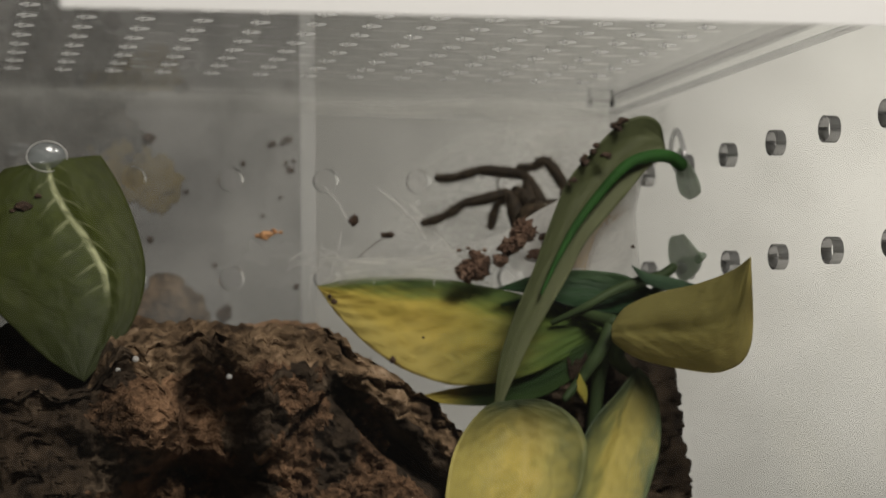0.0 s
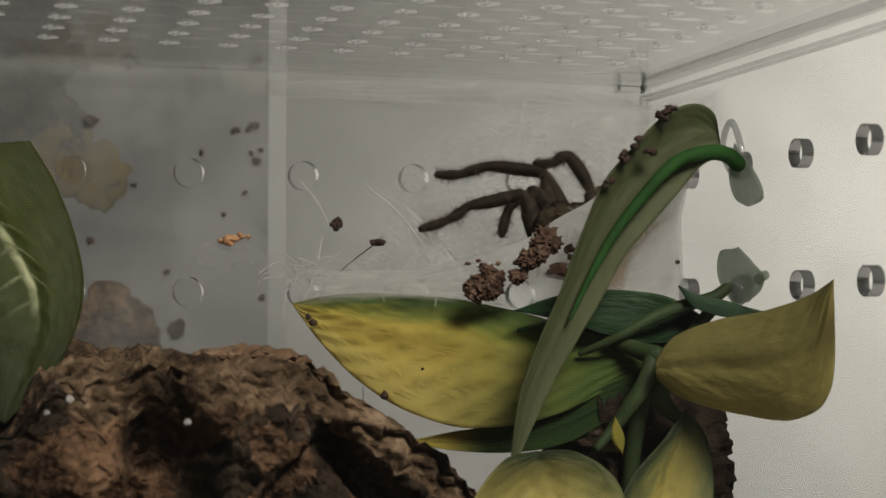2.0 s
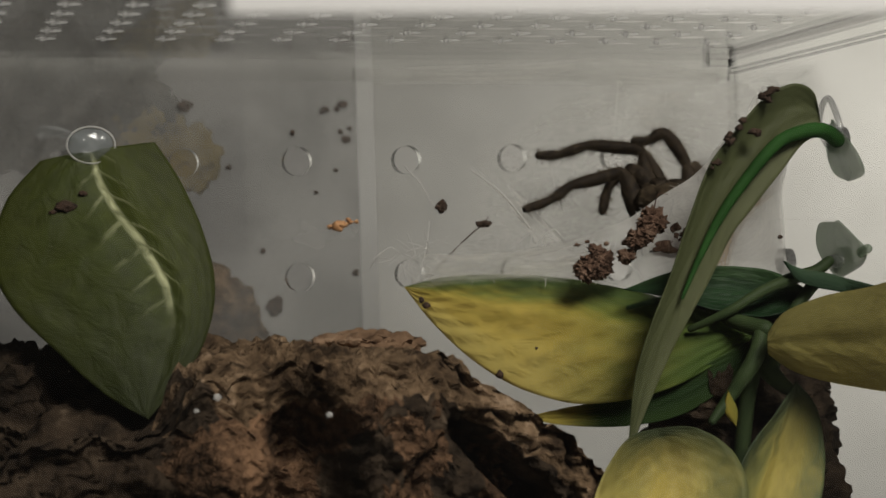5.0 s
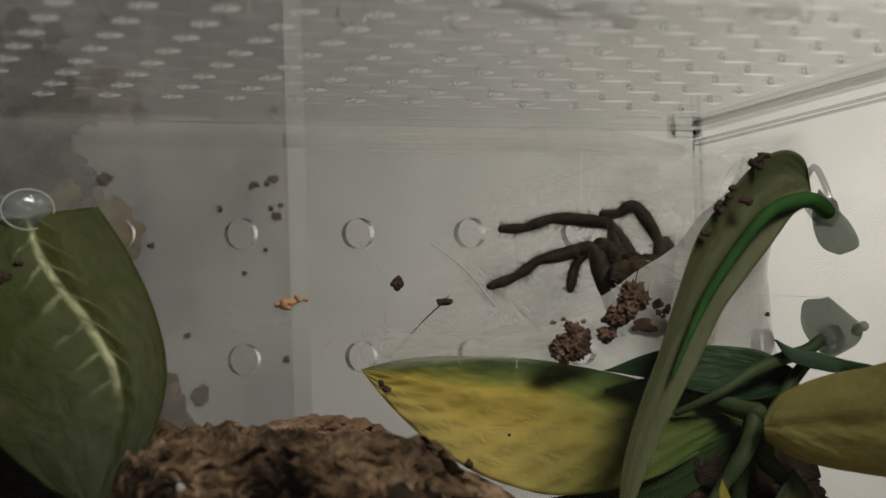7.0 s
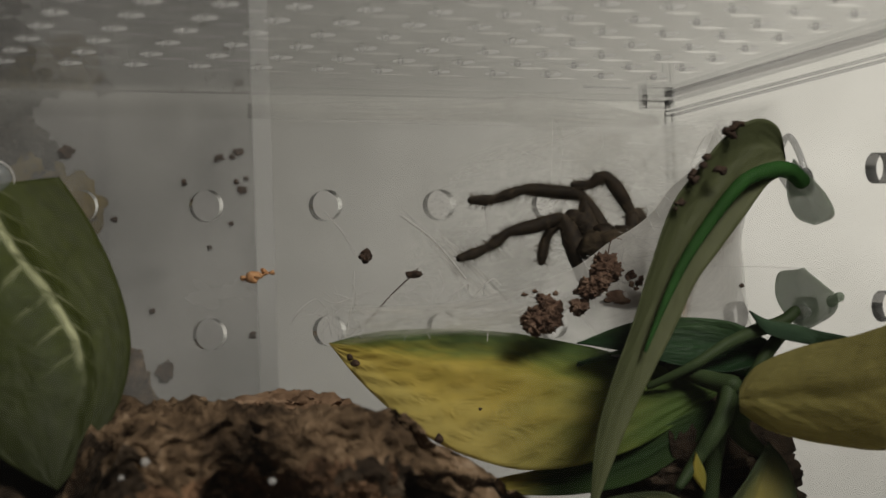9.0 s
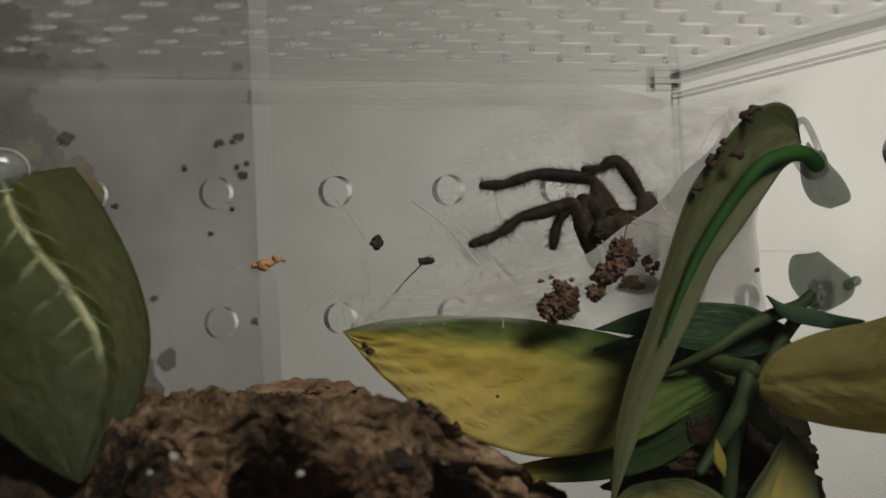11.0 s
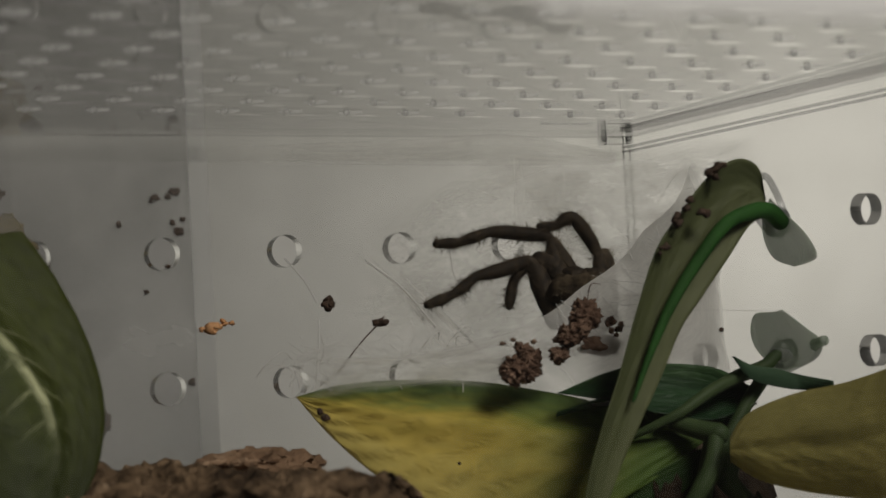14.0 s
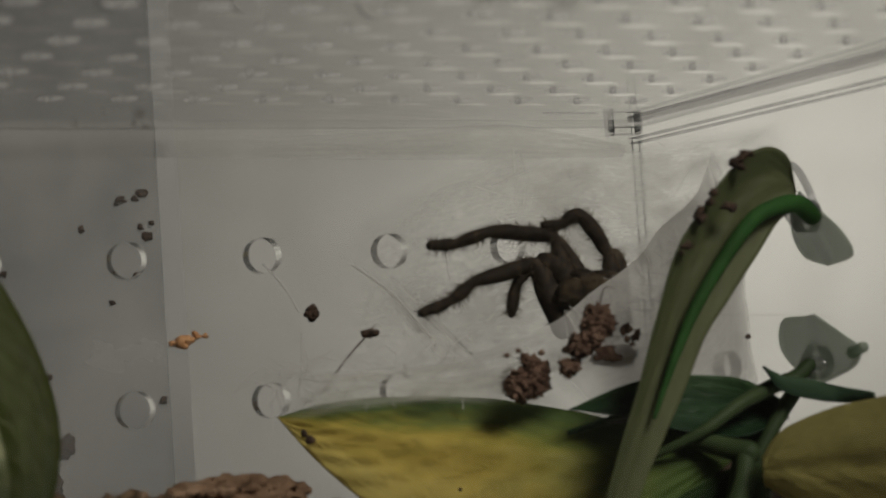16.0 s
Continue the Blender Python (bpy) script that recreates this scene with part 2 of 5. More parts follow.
    if clear:
        see = node(nt, "ShaderNodeBsdfTransparent")
        last = node(nt, "ShaderNodeMixShader", Fac=clear)
        nt.links.new(mixed.outputs[0], last.inputs[1])
        nt.links.new(see.outputs[0], last.inputs[2])
        mixed = last
    nt.links.new(mixed.outputs[0], out.inputs[0])
    return m


M_WALL = rough_stuff("white_plaster", [(0.2, (0.74, 0.735, 0.70)), (0.8, (0.82, 0.815, 0.78))], 45, 0.9, 0.06, 1.6, bump_dist=0.002, detail=0.0)
M_TABLE = rough_stuff("pale_laminate", [(0.2, (0.66, 0.65, 0.62)), (0.8, (0.74, 0.73, 0.70))], 30, 0.5, 0.05)
M_BEIGE = rough_stuff("beige_wall_paint", [(0.2, (0.34, 0.31, 0.26)), (0.8, (0.38, 0.35, 0.30))], 20, 0.9, 0.1)
M_CEIL = rough_stuff("ceiling_paint", [(0.2, (0.78, 0.77, 0.74)), (0.8, (0.82, 0.81, 0.78))], 20, 0.9, 0.1)
M_CLEAR = plain_clear("acrylic_outer_face", (0.985, 0.987, 0.985))
# tint added to dim the wall seen through the neighbour's rear panel
M_DIM = plain_clear("dimming_acrylic", (0.80, 0.80, 0.81))
M_ACRYL = clear_plastic("clear_acrylic", haze=0.012, ior=1.16)
M_FRONT = clear_plastic("clear_front_acrylic", haze=0.004, tint=(0.97, 0.975, 0.97), ior=1.45)
M_BACKPANE = clear_plastic("clear_acrylic_with_silk_film", haze=0.04, dirt=0.14, haze_scale=34.0)
M_LID = clear_plastic("clear_acrylic_lid", haze=0.03, gloss_rough=0.012, ior=1.85)
M_SKIRT = clear_plastic("clear_skirt", haze=0.05, dirt=0.05, ior=1.01, tint=(0.985, 0.985, 0.98))
# film of dust, plus a grey tint added to dim what lies behind
M_FAR = clear_plastic("dusty_dimmed_acrylic", haze=0.06, dirt=0.20, haze_scale=38.0, tint=(0.60, 0.60, 0.612))
M_BORE = cut_edge("drilled_side_edge", 0.04, 0.5, (0.26, 0.26, 0.255), 0.1, 0.3)
M_EDGE = drilled_edge("drilled_acrylic_edge")
M_SEAM = cut_edge("glued_acrylic_edge", 0.42, 0.0, (0.95, 0.95, 0.94), 0.15, 0.7, 1.0)
# whites that put the lid's smears and glints of light into colour
M_HALO = cut_edge("vent_halo_white", 0.52, 0.0, (0.98, 0.98, 0.97), 0.2, 0.8)
M_GLINT = cut_edge("vent_glint", 0.68, 0.08, (0.99, 0.99, 0.98), 0.12, 0.7, 1.0)
M_GHOST = cut_edge("faint_lid_lip", 0.86, 0.0, (0.95, 0.95, 0.94), 0.2, 0.8, 0.995)
M_LIP = cut_edge("lid_lip", 0.5, 0.0, (0.80, 0.79, 0.77))
M_LIPB = cut_edge("thin_lid_lip", 0.74, 0.1, (0.95, 0.95, 0.94), 0.2, 0.75, 0.98)
M_CUP = cut_edge("soft_clear_rubber", 0.6, 0.4, (0.9, 0.92, 0.93), 0.2)
M_RIM = cut_edge("acrylic_rim", 0.87, 0.4)
M_CUPRIM = cut_edge("bluish_clear_rubber", 0.62, 0.25, (0.62, 0.68, 0.70), 0.2)
M_SILK = silk("dense_silk", 0.70, 0.98, 26.0, (1, 2.5, 1), colour=(0.93, 0.915, 0.88))
M_TAN = silk("stained_silk", 0.25, 0.9, 14.0, colour=(0.62, 0.45, 0.26))
M_BAND = silk("matted_silk", 0.15, 0.6, 40.0, (3, 1, 1))
M_VEIL = silk("thin_silk", 0.10, 0.75, 50.0, (1, 5, 1))
M_FILM = silk("silk_film", 0.05, 0.55, 24.0, (1, 2, 1))
M_BARK = rough_stuff("cork_bark", [(0.28, (0.014, 0.0095, 0.006)), (0.40, (0.052, 0.034, 0.021)), (0.52, (0.125, 0.082, 0.048)), (0.64, (0.25, 0.168, 0.102)), (0.8, (0.48, 0.36, 0.25))], 150, 0.95, 1.0, 6.0, 0.1, 0.0017)
M_FLAKE = rough_stuff("pale_cork", [(0.3, (0.10, 0.06, 0.036)), (0.55, (0.24, 0.15, 0.092)), (0.8, (0.42, 0.29, 0.19))], 260, 0.95, 0.9, 5.0, 0.1, 0.0008)
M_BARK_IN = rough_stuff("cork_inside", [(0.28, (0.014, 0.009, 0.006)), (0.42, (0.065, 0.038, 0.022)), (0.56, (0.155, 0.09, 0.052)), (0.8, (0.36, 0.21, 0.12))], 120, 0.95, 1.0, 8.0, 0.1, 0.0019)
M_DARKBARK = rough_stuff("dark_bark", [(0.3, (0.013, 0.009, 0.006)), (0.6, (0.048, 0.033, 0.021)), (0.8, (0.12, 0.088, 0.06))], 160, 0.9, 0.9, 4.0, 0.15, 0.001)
M_SPIDER = rough_stuff("spider_cuticle", [(0.3, (0.006, 0.004, 0.0025)), (0.52, (0.020, 0.0135, 0.008)), (0.74, (0.075, 0.054, 0.033))], 1100, 0.7, 0.6, 4.0, 0.2, 0.00012)
M_BODY = rough_stuff("spider_body_hair", [(0.3, (0.016, 0.011, 0.0065)), (0.5, (0.042, 0.030, 0.018)), (0.75, (0.11, 0.083, 0.05))], 700, 0.8, 0.9, 4.0, 0.15, 0.0003)
M_HAIR = rough_stuff("spider_hair", [(0.3, (0.05, 0.036, 0.022)), (0.7, (0.14, 0.105, 0.068))], 700, 0.6, 0.0)
M_BOLUS = rough_stuff("food_remains", [(0.3, (0.03, 0.015, 0.009)), (0.5, (0.14, 0.082, 0.055)), (0.75, (0.30, 0.20, 0.14))], 420, 0.85, 1.0, 5.0, 0.2, 0.0005)
M_CRUMB = rough_stuff("soil_crumb", [(0.3, (0.02, 0.014, 0.01)), (0.7, (0.10, 0.06, 0.04))], 900, 0.9, 0.6)
M_ORANGE = rough_stuff("orange_scrap", [(0.3, (0.42, 0.17, 0.055)), (0.7, (0.66, 0.38, 0.19))], 500, 0.6, 0.4)
M_OCHRE = rough_stuff("dry_leaf_ochre", [(0.3, (0.22, 0.16, 0.02)), (0.7, (0.46, 0.32, 0.05))], 300, 0.8, 0.4)
M_STEM = rough_stuff("green_plastic_stem", [(0.3, (0.018, 0.06, 0.012)), (0.7, (0.032, 0.105, 0.022))], 200, 0.7, 0.1, spec=0.12)
M_STEMD = rough_stuff("dull_green_stem", [(0.3, (0.026, 0.046, 0.016)), (0.7, (0.055, 0.082, 0.030))], 200, 0.6, 0.1, spec=0.2)
M_THREAD = cut_edge("silk_thread", 0.35, 0.0, (0.96, 0.95, 0.93), 0.15, 0.6, 1.0)
M_PAPER = leaf_material("label_paper", [(0.1, (0.84, 0.84, 0.83)), (0.9, (0.87, 0.87, 0.86))], trans=0.2, mottle=0.02, emboss=0.0, roughness=0.8)
M_INK = rough_stuff("faded_ink", [(0.3, (0.07, 0.07, 0.075)), (0.7, (0.11, 0.11, 0.115))], 90, 0.7, 0.0)

M_LEAF_A = leaf_material("variegated_leaf", [(0.10, (0.64, 0.52, 0.15)), (0.38, (0.60, 0.46, 0.10)), (0.54, (0.45, 0.36, 0.07)), (0.68, (0.24, 0.25, 0.05)), (0.88, (0.10, 0.15, 0.045))], (0.34, (0.085, 0.14, 0.028), 0.22), noise_amount=0.28, emboss=0.25, mottle=0.15, grain=(15.0, 8.0), blotch=(4.0, 3.2))
M_LEAF_D = leaf_material("olive_yellow_leaf", [(0.08, (0.42, 0.35, 0.11)), (0.45, (0.30, 0.26, 0.08)), (0.85, (0.29, 0.255, 0.085))], noise_amount=0.45, trans=0.2, mottle=0.24, grain=(16.0, 10.0), blotch=(3.0, 2.6))
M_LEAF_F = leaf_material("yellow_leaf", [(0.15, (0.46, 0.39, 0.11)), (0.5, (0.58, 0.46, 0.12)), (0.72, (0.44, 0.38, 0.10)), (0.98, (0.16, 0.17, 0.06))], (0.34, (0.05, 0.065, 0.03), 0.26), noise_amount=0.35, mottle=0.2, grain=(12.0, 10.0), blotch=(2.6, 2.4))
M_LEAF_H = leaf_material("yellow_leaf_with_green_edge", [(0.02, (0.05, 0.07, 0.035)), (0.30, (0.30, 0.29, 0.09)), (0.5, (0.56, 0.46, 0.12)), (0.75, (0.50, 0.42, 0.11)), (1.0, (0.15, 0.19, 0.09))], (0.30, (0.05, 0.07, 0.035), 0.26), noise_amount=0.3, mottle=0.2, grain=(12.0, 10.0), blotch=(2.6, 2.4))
M_LEAF_B = leaf_material("dark_green_leaf", [(0.1, (0.010, 0.034, 0.010)), (0.5, (0.020, 0.058, 0.018)), (0.7, (0.012, 0.04, 0.011)), (0.9, (0.04, 0.085, 0.03))], trans=0.08, roughness=0.42, noise_amount=0.3, mottle=0.4)
M_LEAF_C = leaf_material("dark_leaf_yellow_tip", [(0.1, (0.03, 0.06, 0.014)), (0.6, (0.025, 0.055, 0.016)), (0.9, (0.05, 0.09, 0.025))], (0.76, (0.46, 0.37, 0.07), -0.09), trans=0.08)
M_LEAF_S = leaf_material("small_bluish_leaf", [(0.1, (0.035, 0.075, 0.038)), (0.5, (0.06, 0.11, 0.06)), (0.9, (0.09, 0.15, 0.085))], trans=0.15, mottle=0.3)
M_LEAF_T = leaf_material("leaf_tip", [(0.1, (0.42, 0.34, 0.06)), (0.9, (0.30, 0.28, 0.05))])
M_LEAF_E = leaf_material("narrow_olive_leaf", [(0.1, (0.16, 0.175, 0.085)), (0.5, (0.12, 0.135, 0.06)), (0.9, (0.10, 0.115, 0.05))], noise_amount=0.25, trans=0.3, mottle=0.18, grain=(14.0, 3.0), blotch=(5.0, 1.6))
# the broad leaf's colour gets darker towards its lower tip
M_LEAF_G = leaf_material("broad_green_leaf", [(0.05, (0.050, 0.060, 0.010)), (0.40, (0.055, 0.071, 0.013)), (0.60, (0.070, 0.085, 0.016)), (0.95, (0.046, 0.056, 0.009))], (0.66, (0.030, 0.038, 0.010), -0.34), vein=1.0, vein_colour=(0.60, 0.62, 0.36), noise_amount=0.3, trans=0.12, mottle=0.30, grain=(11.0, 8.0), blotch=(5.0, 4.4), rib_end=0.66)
M_PALE = leaf_material("see_through_pale_green", [(0.1, (0.42, 0.53, 0.39)), (0.9, (0.52, 0.61, 0.48))], noise_amount=0.2, trans=0.6, clear=0.36)


# ---- builders ----
def mesh_of(bm, name, mats, smooth=True, turned=True):
    me = bpy.data.meshes.new(name)
    if turned:
        bmesh.ops.recalc_face_normals(bm, faces=bm.faces[:])
    bm.to_mesh(me)
    bm.free()
    for m in mats if isinstance(mats, (list, tuple)) else [mats]:
        me.materials.append(m)
    if smooth:
        for p in me.polygons:
            p.use_smooth = True
    return me


def part(name, bm, mats, parent=None, label="", smooth=True):
    """One mesh under a thing, or a thing of its own. Plates come with their faces turned already."""
    ob = new(name, mesh_of(bm, name, mats, smooth, not (isinstance(mats, list) and len(mats) == 4)))
    if parent:
        ob.parent = parent
        ob.matrix_parent_inverse = parent.matrix_world.inverted()
    if label:
        ob["label"] = label
    return ob


def holder(name, at, label, category, group="", kind=""):
    ob = new(name)
    ob.empty_display_size = 0.005
    ob.matrix_world = Matrix.Translation(at)
    ob.matrix_basis = ob.matrix_world
    bpy.context.view_layer.update()
    return tagged(ob, label, category, group, kind)


def box_bm(lo, hi, bevel=0.0):
    bm = bmesh.new()
    bmesh.ops.create_cube(bm, size=1)
    for v in bm.verts:
        v.co = Vector([lo[k] + (v.co[k] + 0.5) * (hi[k] - lo[k]) for k in range(3)])
    if bevel:
        bmesh.ops.bevel(bm, geom=bm.edges[:], offset=bevel, segments=2, affect="EDGES", profile=0.5)
    return bm


def plate_bm(us, vs, holes, radius, pitch, thick, to3d, seg=24, two_faced=True, single=False):
    """A plate with round holes. us, vs: its limits; holes: (u, v) on a grid; to3d(u, v, w): the place, w from 0 to thick."""
    bm = bmesh.new()
    cu, cv = sorted({round(h[0], 4) for h in holes}), sorted({round(h[1], 4) for h in holes})
    edges_u = sorted({us[0], us[1], *[c - pitch / 2 for c in cu], *[c + pitch / 2 for c in cu]})
    edges_v = sorted({vs[0], vs[1], *[c - pitch / 2 for c in cv], *[c + pitch / 2 for c in cv]})

    def clean(edges, lo, hi):
        kept = [lo]
        for e in edges:
            if lo < e < hi and e - kept[-1] > 1e-3:
                kept.append(e)
        return kept + [hi]

    edges_u, edges_v = clean(edges_u, *us), clean(edges_v, *vs)
    spots = {(round(a, 4), round(b, 4)) for a, b in holes}

    def quad(pts, mat=0):
        f = bm.faces.new([bm.verts.new(to3d(*p)) for p in pts])
        f.material_index = mat
        f.normal_update()
        if mat in (0, 3) and f.normal.dot(out) * (pts[0][2] - thick / 2) < 0:
            f.normal_flip()

    out = (to3d(0, 0, thick) - to3d(0, 0, 0)).normalized()
    outer = 3 if two_faced else 0
    for a, b in zip(edges_u, edges_u[1:]):
        for c, d in zip(edges_v, edges_v[1:]):
            hit = [s for s in spots if a < s[0] < b and c < s[1] < d]
            for w in (0,) if single else (0, thick):
                if not hit:
                    quad([(a, c, w), (b, c, w), (b, d, w), (a, d, w)], outer if w else 0)
                    continue
                (hu, hv), = hit
                for k in range(seg):
                    ring = []
                    for j in (k, k + 1):
                        t = 2 * math.pi * j / seg
                        cx, sy = math.cos(t), math.sin(t)
                        far = 1 / max(abs(cx), abs(sy))
                        eu = b if cx > 0 else a
                        ev = d if sy > 0 else c
                        ring.append(((hu + radius * cx, hv + radius * sy, w), (hu + cx * far * abs(eu - hu), hv + sy * far * abs(ev - hv), w)))
                    quad([ring[0][0], ring[1][0], ring[1][1], ring[0][1]], outer if w else 0)
            for hu, hv in hit:
                for k in range(seg):
                    t0, t1 = 2 * math.pi * k / seg, 2 * math.pi * (k + 1) / seg
                    p0, p1 = (hu + radius * math.cos(t0), hv + radius * math.sin(t0)), (hu + radius * math.cos(t1), hv + radius * math.sin(t1))
                    quad([(*p0, 0), (*p1, 0), (*p1, thick), (*p0, thick)], 1)
    for a, b in ((us[0], us[0]), (us[1], us[1])):
        quad([(a, vs[0], 0), (a, vs[1], 0), (a, vs[1], thick), (a, vs[0], thick)], 2)
    for c in vs:
        quad([(us[0], c, 0), (us[1], c, 0), (us[1], c, thick), (us[0], c, thick)], 2)
    return bm


def spline(pts, u):
    """A point on a Catmull-Rom curve through pts, u from 0 to 1."""
    n = len(pts) - 1
    k = min(int(u * n), n - 1)
    t = u * n - k
    p = [pts[max(0, min(n, k + d))] for d in (-1, 0, 1, 2)]
    return 0.5 * (2 * p[1] + (p[2] - p[0]) * t + (2 * p[0] - 5 * p[1] + 4 * p[2] - p[3]) * t * t + (3 * p[1] - p[0] - 3 * p[2] + p[3]) * t**3)


def tube_bm(pts, radii, seg=10, rings=24, bm=None, lumps=0.0, seed=0.0, caps=True):
    """A round limb along a curve, with a radius that follows radii, closed with rounded ends."""
    bm = bm or bmesh.new()
    pts = [Vector(p) for p in pts]
    rows, side = [], None
    for i in range(rings + 1):
        u = i / rings
        c = spline(pts, u)
        ahead = (spline(pts, min(1, u + 0.01)) - spline(pts, max(0, u - 0.01))).normalized()
        if side is None:
            side = ahead.orthogonal().normalized()
        side = (side - ahead * side.dot(ahead)).normalized()
        up = ahead.cross(side)
        r = float(np.interp(u, np.linspace(0, 1, len(radii)), radii))
        row = []
        for k in range(seg):
            t = 2 * math.pi * k / seg
            d = side * math.cos(t) + up * math.sin(t)
            rr = r * (1 + lumps * noise.noise((c + d * r) * 900 + Vector((seed, 0, 0)))) if lumps else r
            row.append(bm.verts.new(c + d * rr))
        rows.append(row)
    for a, b in zip(rows, rows[1:]):
        for k in range(seg):
            bm.faces.new([a[k], a[(k + 1) % seg], b[(k + 1) % seg], b[k]])
    if caps:
        for row, u, sign in ((rows[0], 0.0, -1), (rows[-1], 1.0, 1)):
            d = (spline(pts, min(1, u + 0.01)) - spline(pts, max(0, u - 0.01))).normalized() * sign
            r = radii[0] if u == 0 else radii[-1]
            mid = spline(pts, u)
            last = row
            for out, small in ((0.45, 0.9), (0.8, 0.6)):
                ring = [bm.verts.new(mid + (v.co - mid) * small + d * r * out) for v in row]
                for k in range(seg):
                    bm.faces.new([last[k], last[(k + 1) % seg], ring[(k + 1) % seg], ring[k]])
                last = ring
            c = bm.verts.new(mid + d * r)
            for k in range(seg):
                bm.faces.new([last[k], last[(k + 1) % seg], c])
    return bm


def blade_bm(low, high, cup=0.1, thick=0.0003, nu=52, nv=22, wave=0.02, seed=0.0, rib=(0.5, 0.5)):
    """A leaf between its two edges, which run from base to tip; cup: how far its middle stands out, rib: where the midrib lies across it."""
    bm = bmesh.new()
    uv = bm.loops.layers.uv.new("UVMap")
    low, high = [Vector(p) for p in low], [Vector(p) for p in high]
    top, bot, cross = [], [], []
    for i in range(nu + 1):
        u = i / nu
        inner = min(0.95, max(0.05, u))
        a, b = spline(low, u), spline(high, u)
        step = 0.02
        ahead = spline(low, min(1, inner + step)) + spline(high, min(1, inner + step)) - spline(low, inner - step) - spline(high, inner - step)
        n = ahead.cross(spline(high, inner) - spline(low, inner)).normalized()
        w = (b - a).length
        mid = float(np.interp(u, np.linspace(0, 1, len(rib)), rib))
        rt, rb, vs = [], [], []
        for j in range(nv + 1):
            v = j / nv
            across = 0.5 * v / mid if v < mid else 0.5 + 0.5 * (v - mid) / (1 - mid)
            p = a.lerp(b, v)
            lift = cup * w * (4 * v * (1 - v) - 0.5) - 0.035 * w * math.exp(-((across - 0.5) * 13) ** 2)
            lift += wave * w * (noise.noise(Vector((u * 4 + seed, v * 2.5, seed))) + 0.4 * noise.noise(Vector((u * 11 + seed, v * 6, seed + 4))))
            edge = thick * (1 - 0.75 * abs(2 * v - 1) ** 6)
            p = p + n * lift
            rt.append(bm.verts.new(p + n * edge / 2))
            rb.append(bm.verts.new(p - n * edge / 2))
            vs.append(across)
        top.append(rt)
        bot.append(rb)
        cross.append(vs)

    def face(vs, us):
        f = bm.faces.new(vs)
        for loop, w in zip(f.loops, us):
            loop[uv].uv = w

    for i in range(nu):
        for j in range(nv):
            us = [(i / nu, cross[i][j]), ((i + 1) / nu, cross[i + 1][j]), ((i + 1) / nu, cross[i + 1][j + 1]), (i / nu, cross[i][j + 1])]
            face([top[i][j], top[i + 1][j], top[i + 1][j + 1], top[i][j + 1]], us)
            face([bot[i][j + 1], bot[i + 1][j + 1], bot[i + 1][j], bot[i][j]], us[::-1])
        for j, flip in ((0, 0), (nv, 1)):
            vs = [top[i][j], bot[i][j], bot[i + 1][j], top[i + 1][j]]
            face(vs[::-1] if flip else vs, [(i / nu, cross[i][j])] * 4)
    for i in (0, nu):
        for j in range(nv):
            face([top[i][j], top[i][j + 1], bot[i][j + 1], bot[i][j]], [(i / nu, cross[i][j])] * 4)
    return bm


def sheet_ob(name, rails, mat, parent=None, label="", nu=50, nv=30, thin=lambda u, v: 1.0, rough=0.0):
    """A sheet of silk stretched between curves (rails), each a list of points."""
    bm = bmesh.new()
    uv = bm.loops.layers.uv.new("UVMap")
    lay = bm.verts.layers.float.new("thin")
    rails = [[Vector(p) for p in r] for r in rails]
    rows = []
    for i in range(nu + 1):
        u = i / nu
        across = [spline(r, u) for r in rails]
        row = []
        for j in range(nv + 1):
            v = j / nv
            p = spline(across, v)
            p = p + Vector((0, 1, 0)) * rough * noise.noise(p * 260)
            q = bm.verts.new(p)
            q[lay] = max(0.0, min(1.0, thin(u, v)))
            row.append(q)
        rows.append(row)
    for i in range(nu):
        for j in range(nv):
            f = bm.faces.new([rows[i][j], rows[i + 1][j], rows[i + 1][j + 1], rows[i][j + 1]])
            for loop, w in zip(f.loops, ((i, j), (i + 1, j), (i + 1, j + 1), (i, j + 1))):
                loop[uv].uv = (w[0] / nu, w[1] / nv)
    return part(name, bm, mat, parent, label)


def lump_bm(at, size, seed, subdiv=3, amount=0.45, scale=1.6):
    bm = bmesh.new()
    bmesh.ops.create_icosphere(bm, subdivisions=subdiv, radius=1)
    for v in bm.verts:
        k = 1 + amount * noise.fractal(v.co * scale + Vector((seed, seed * 0.7, 3.1)), 0.9, 2.1, 4)
        v.co = Vector(at) + Vector([v.co[i] * size[i] * k for i in range(3)])
    return bm


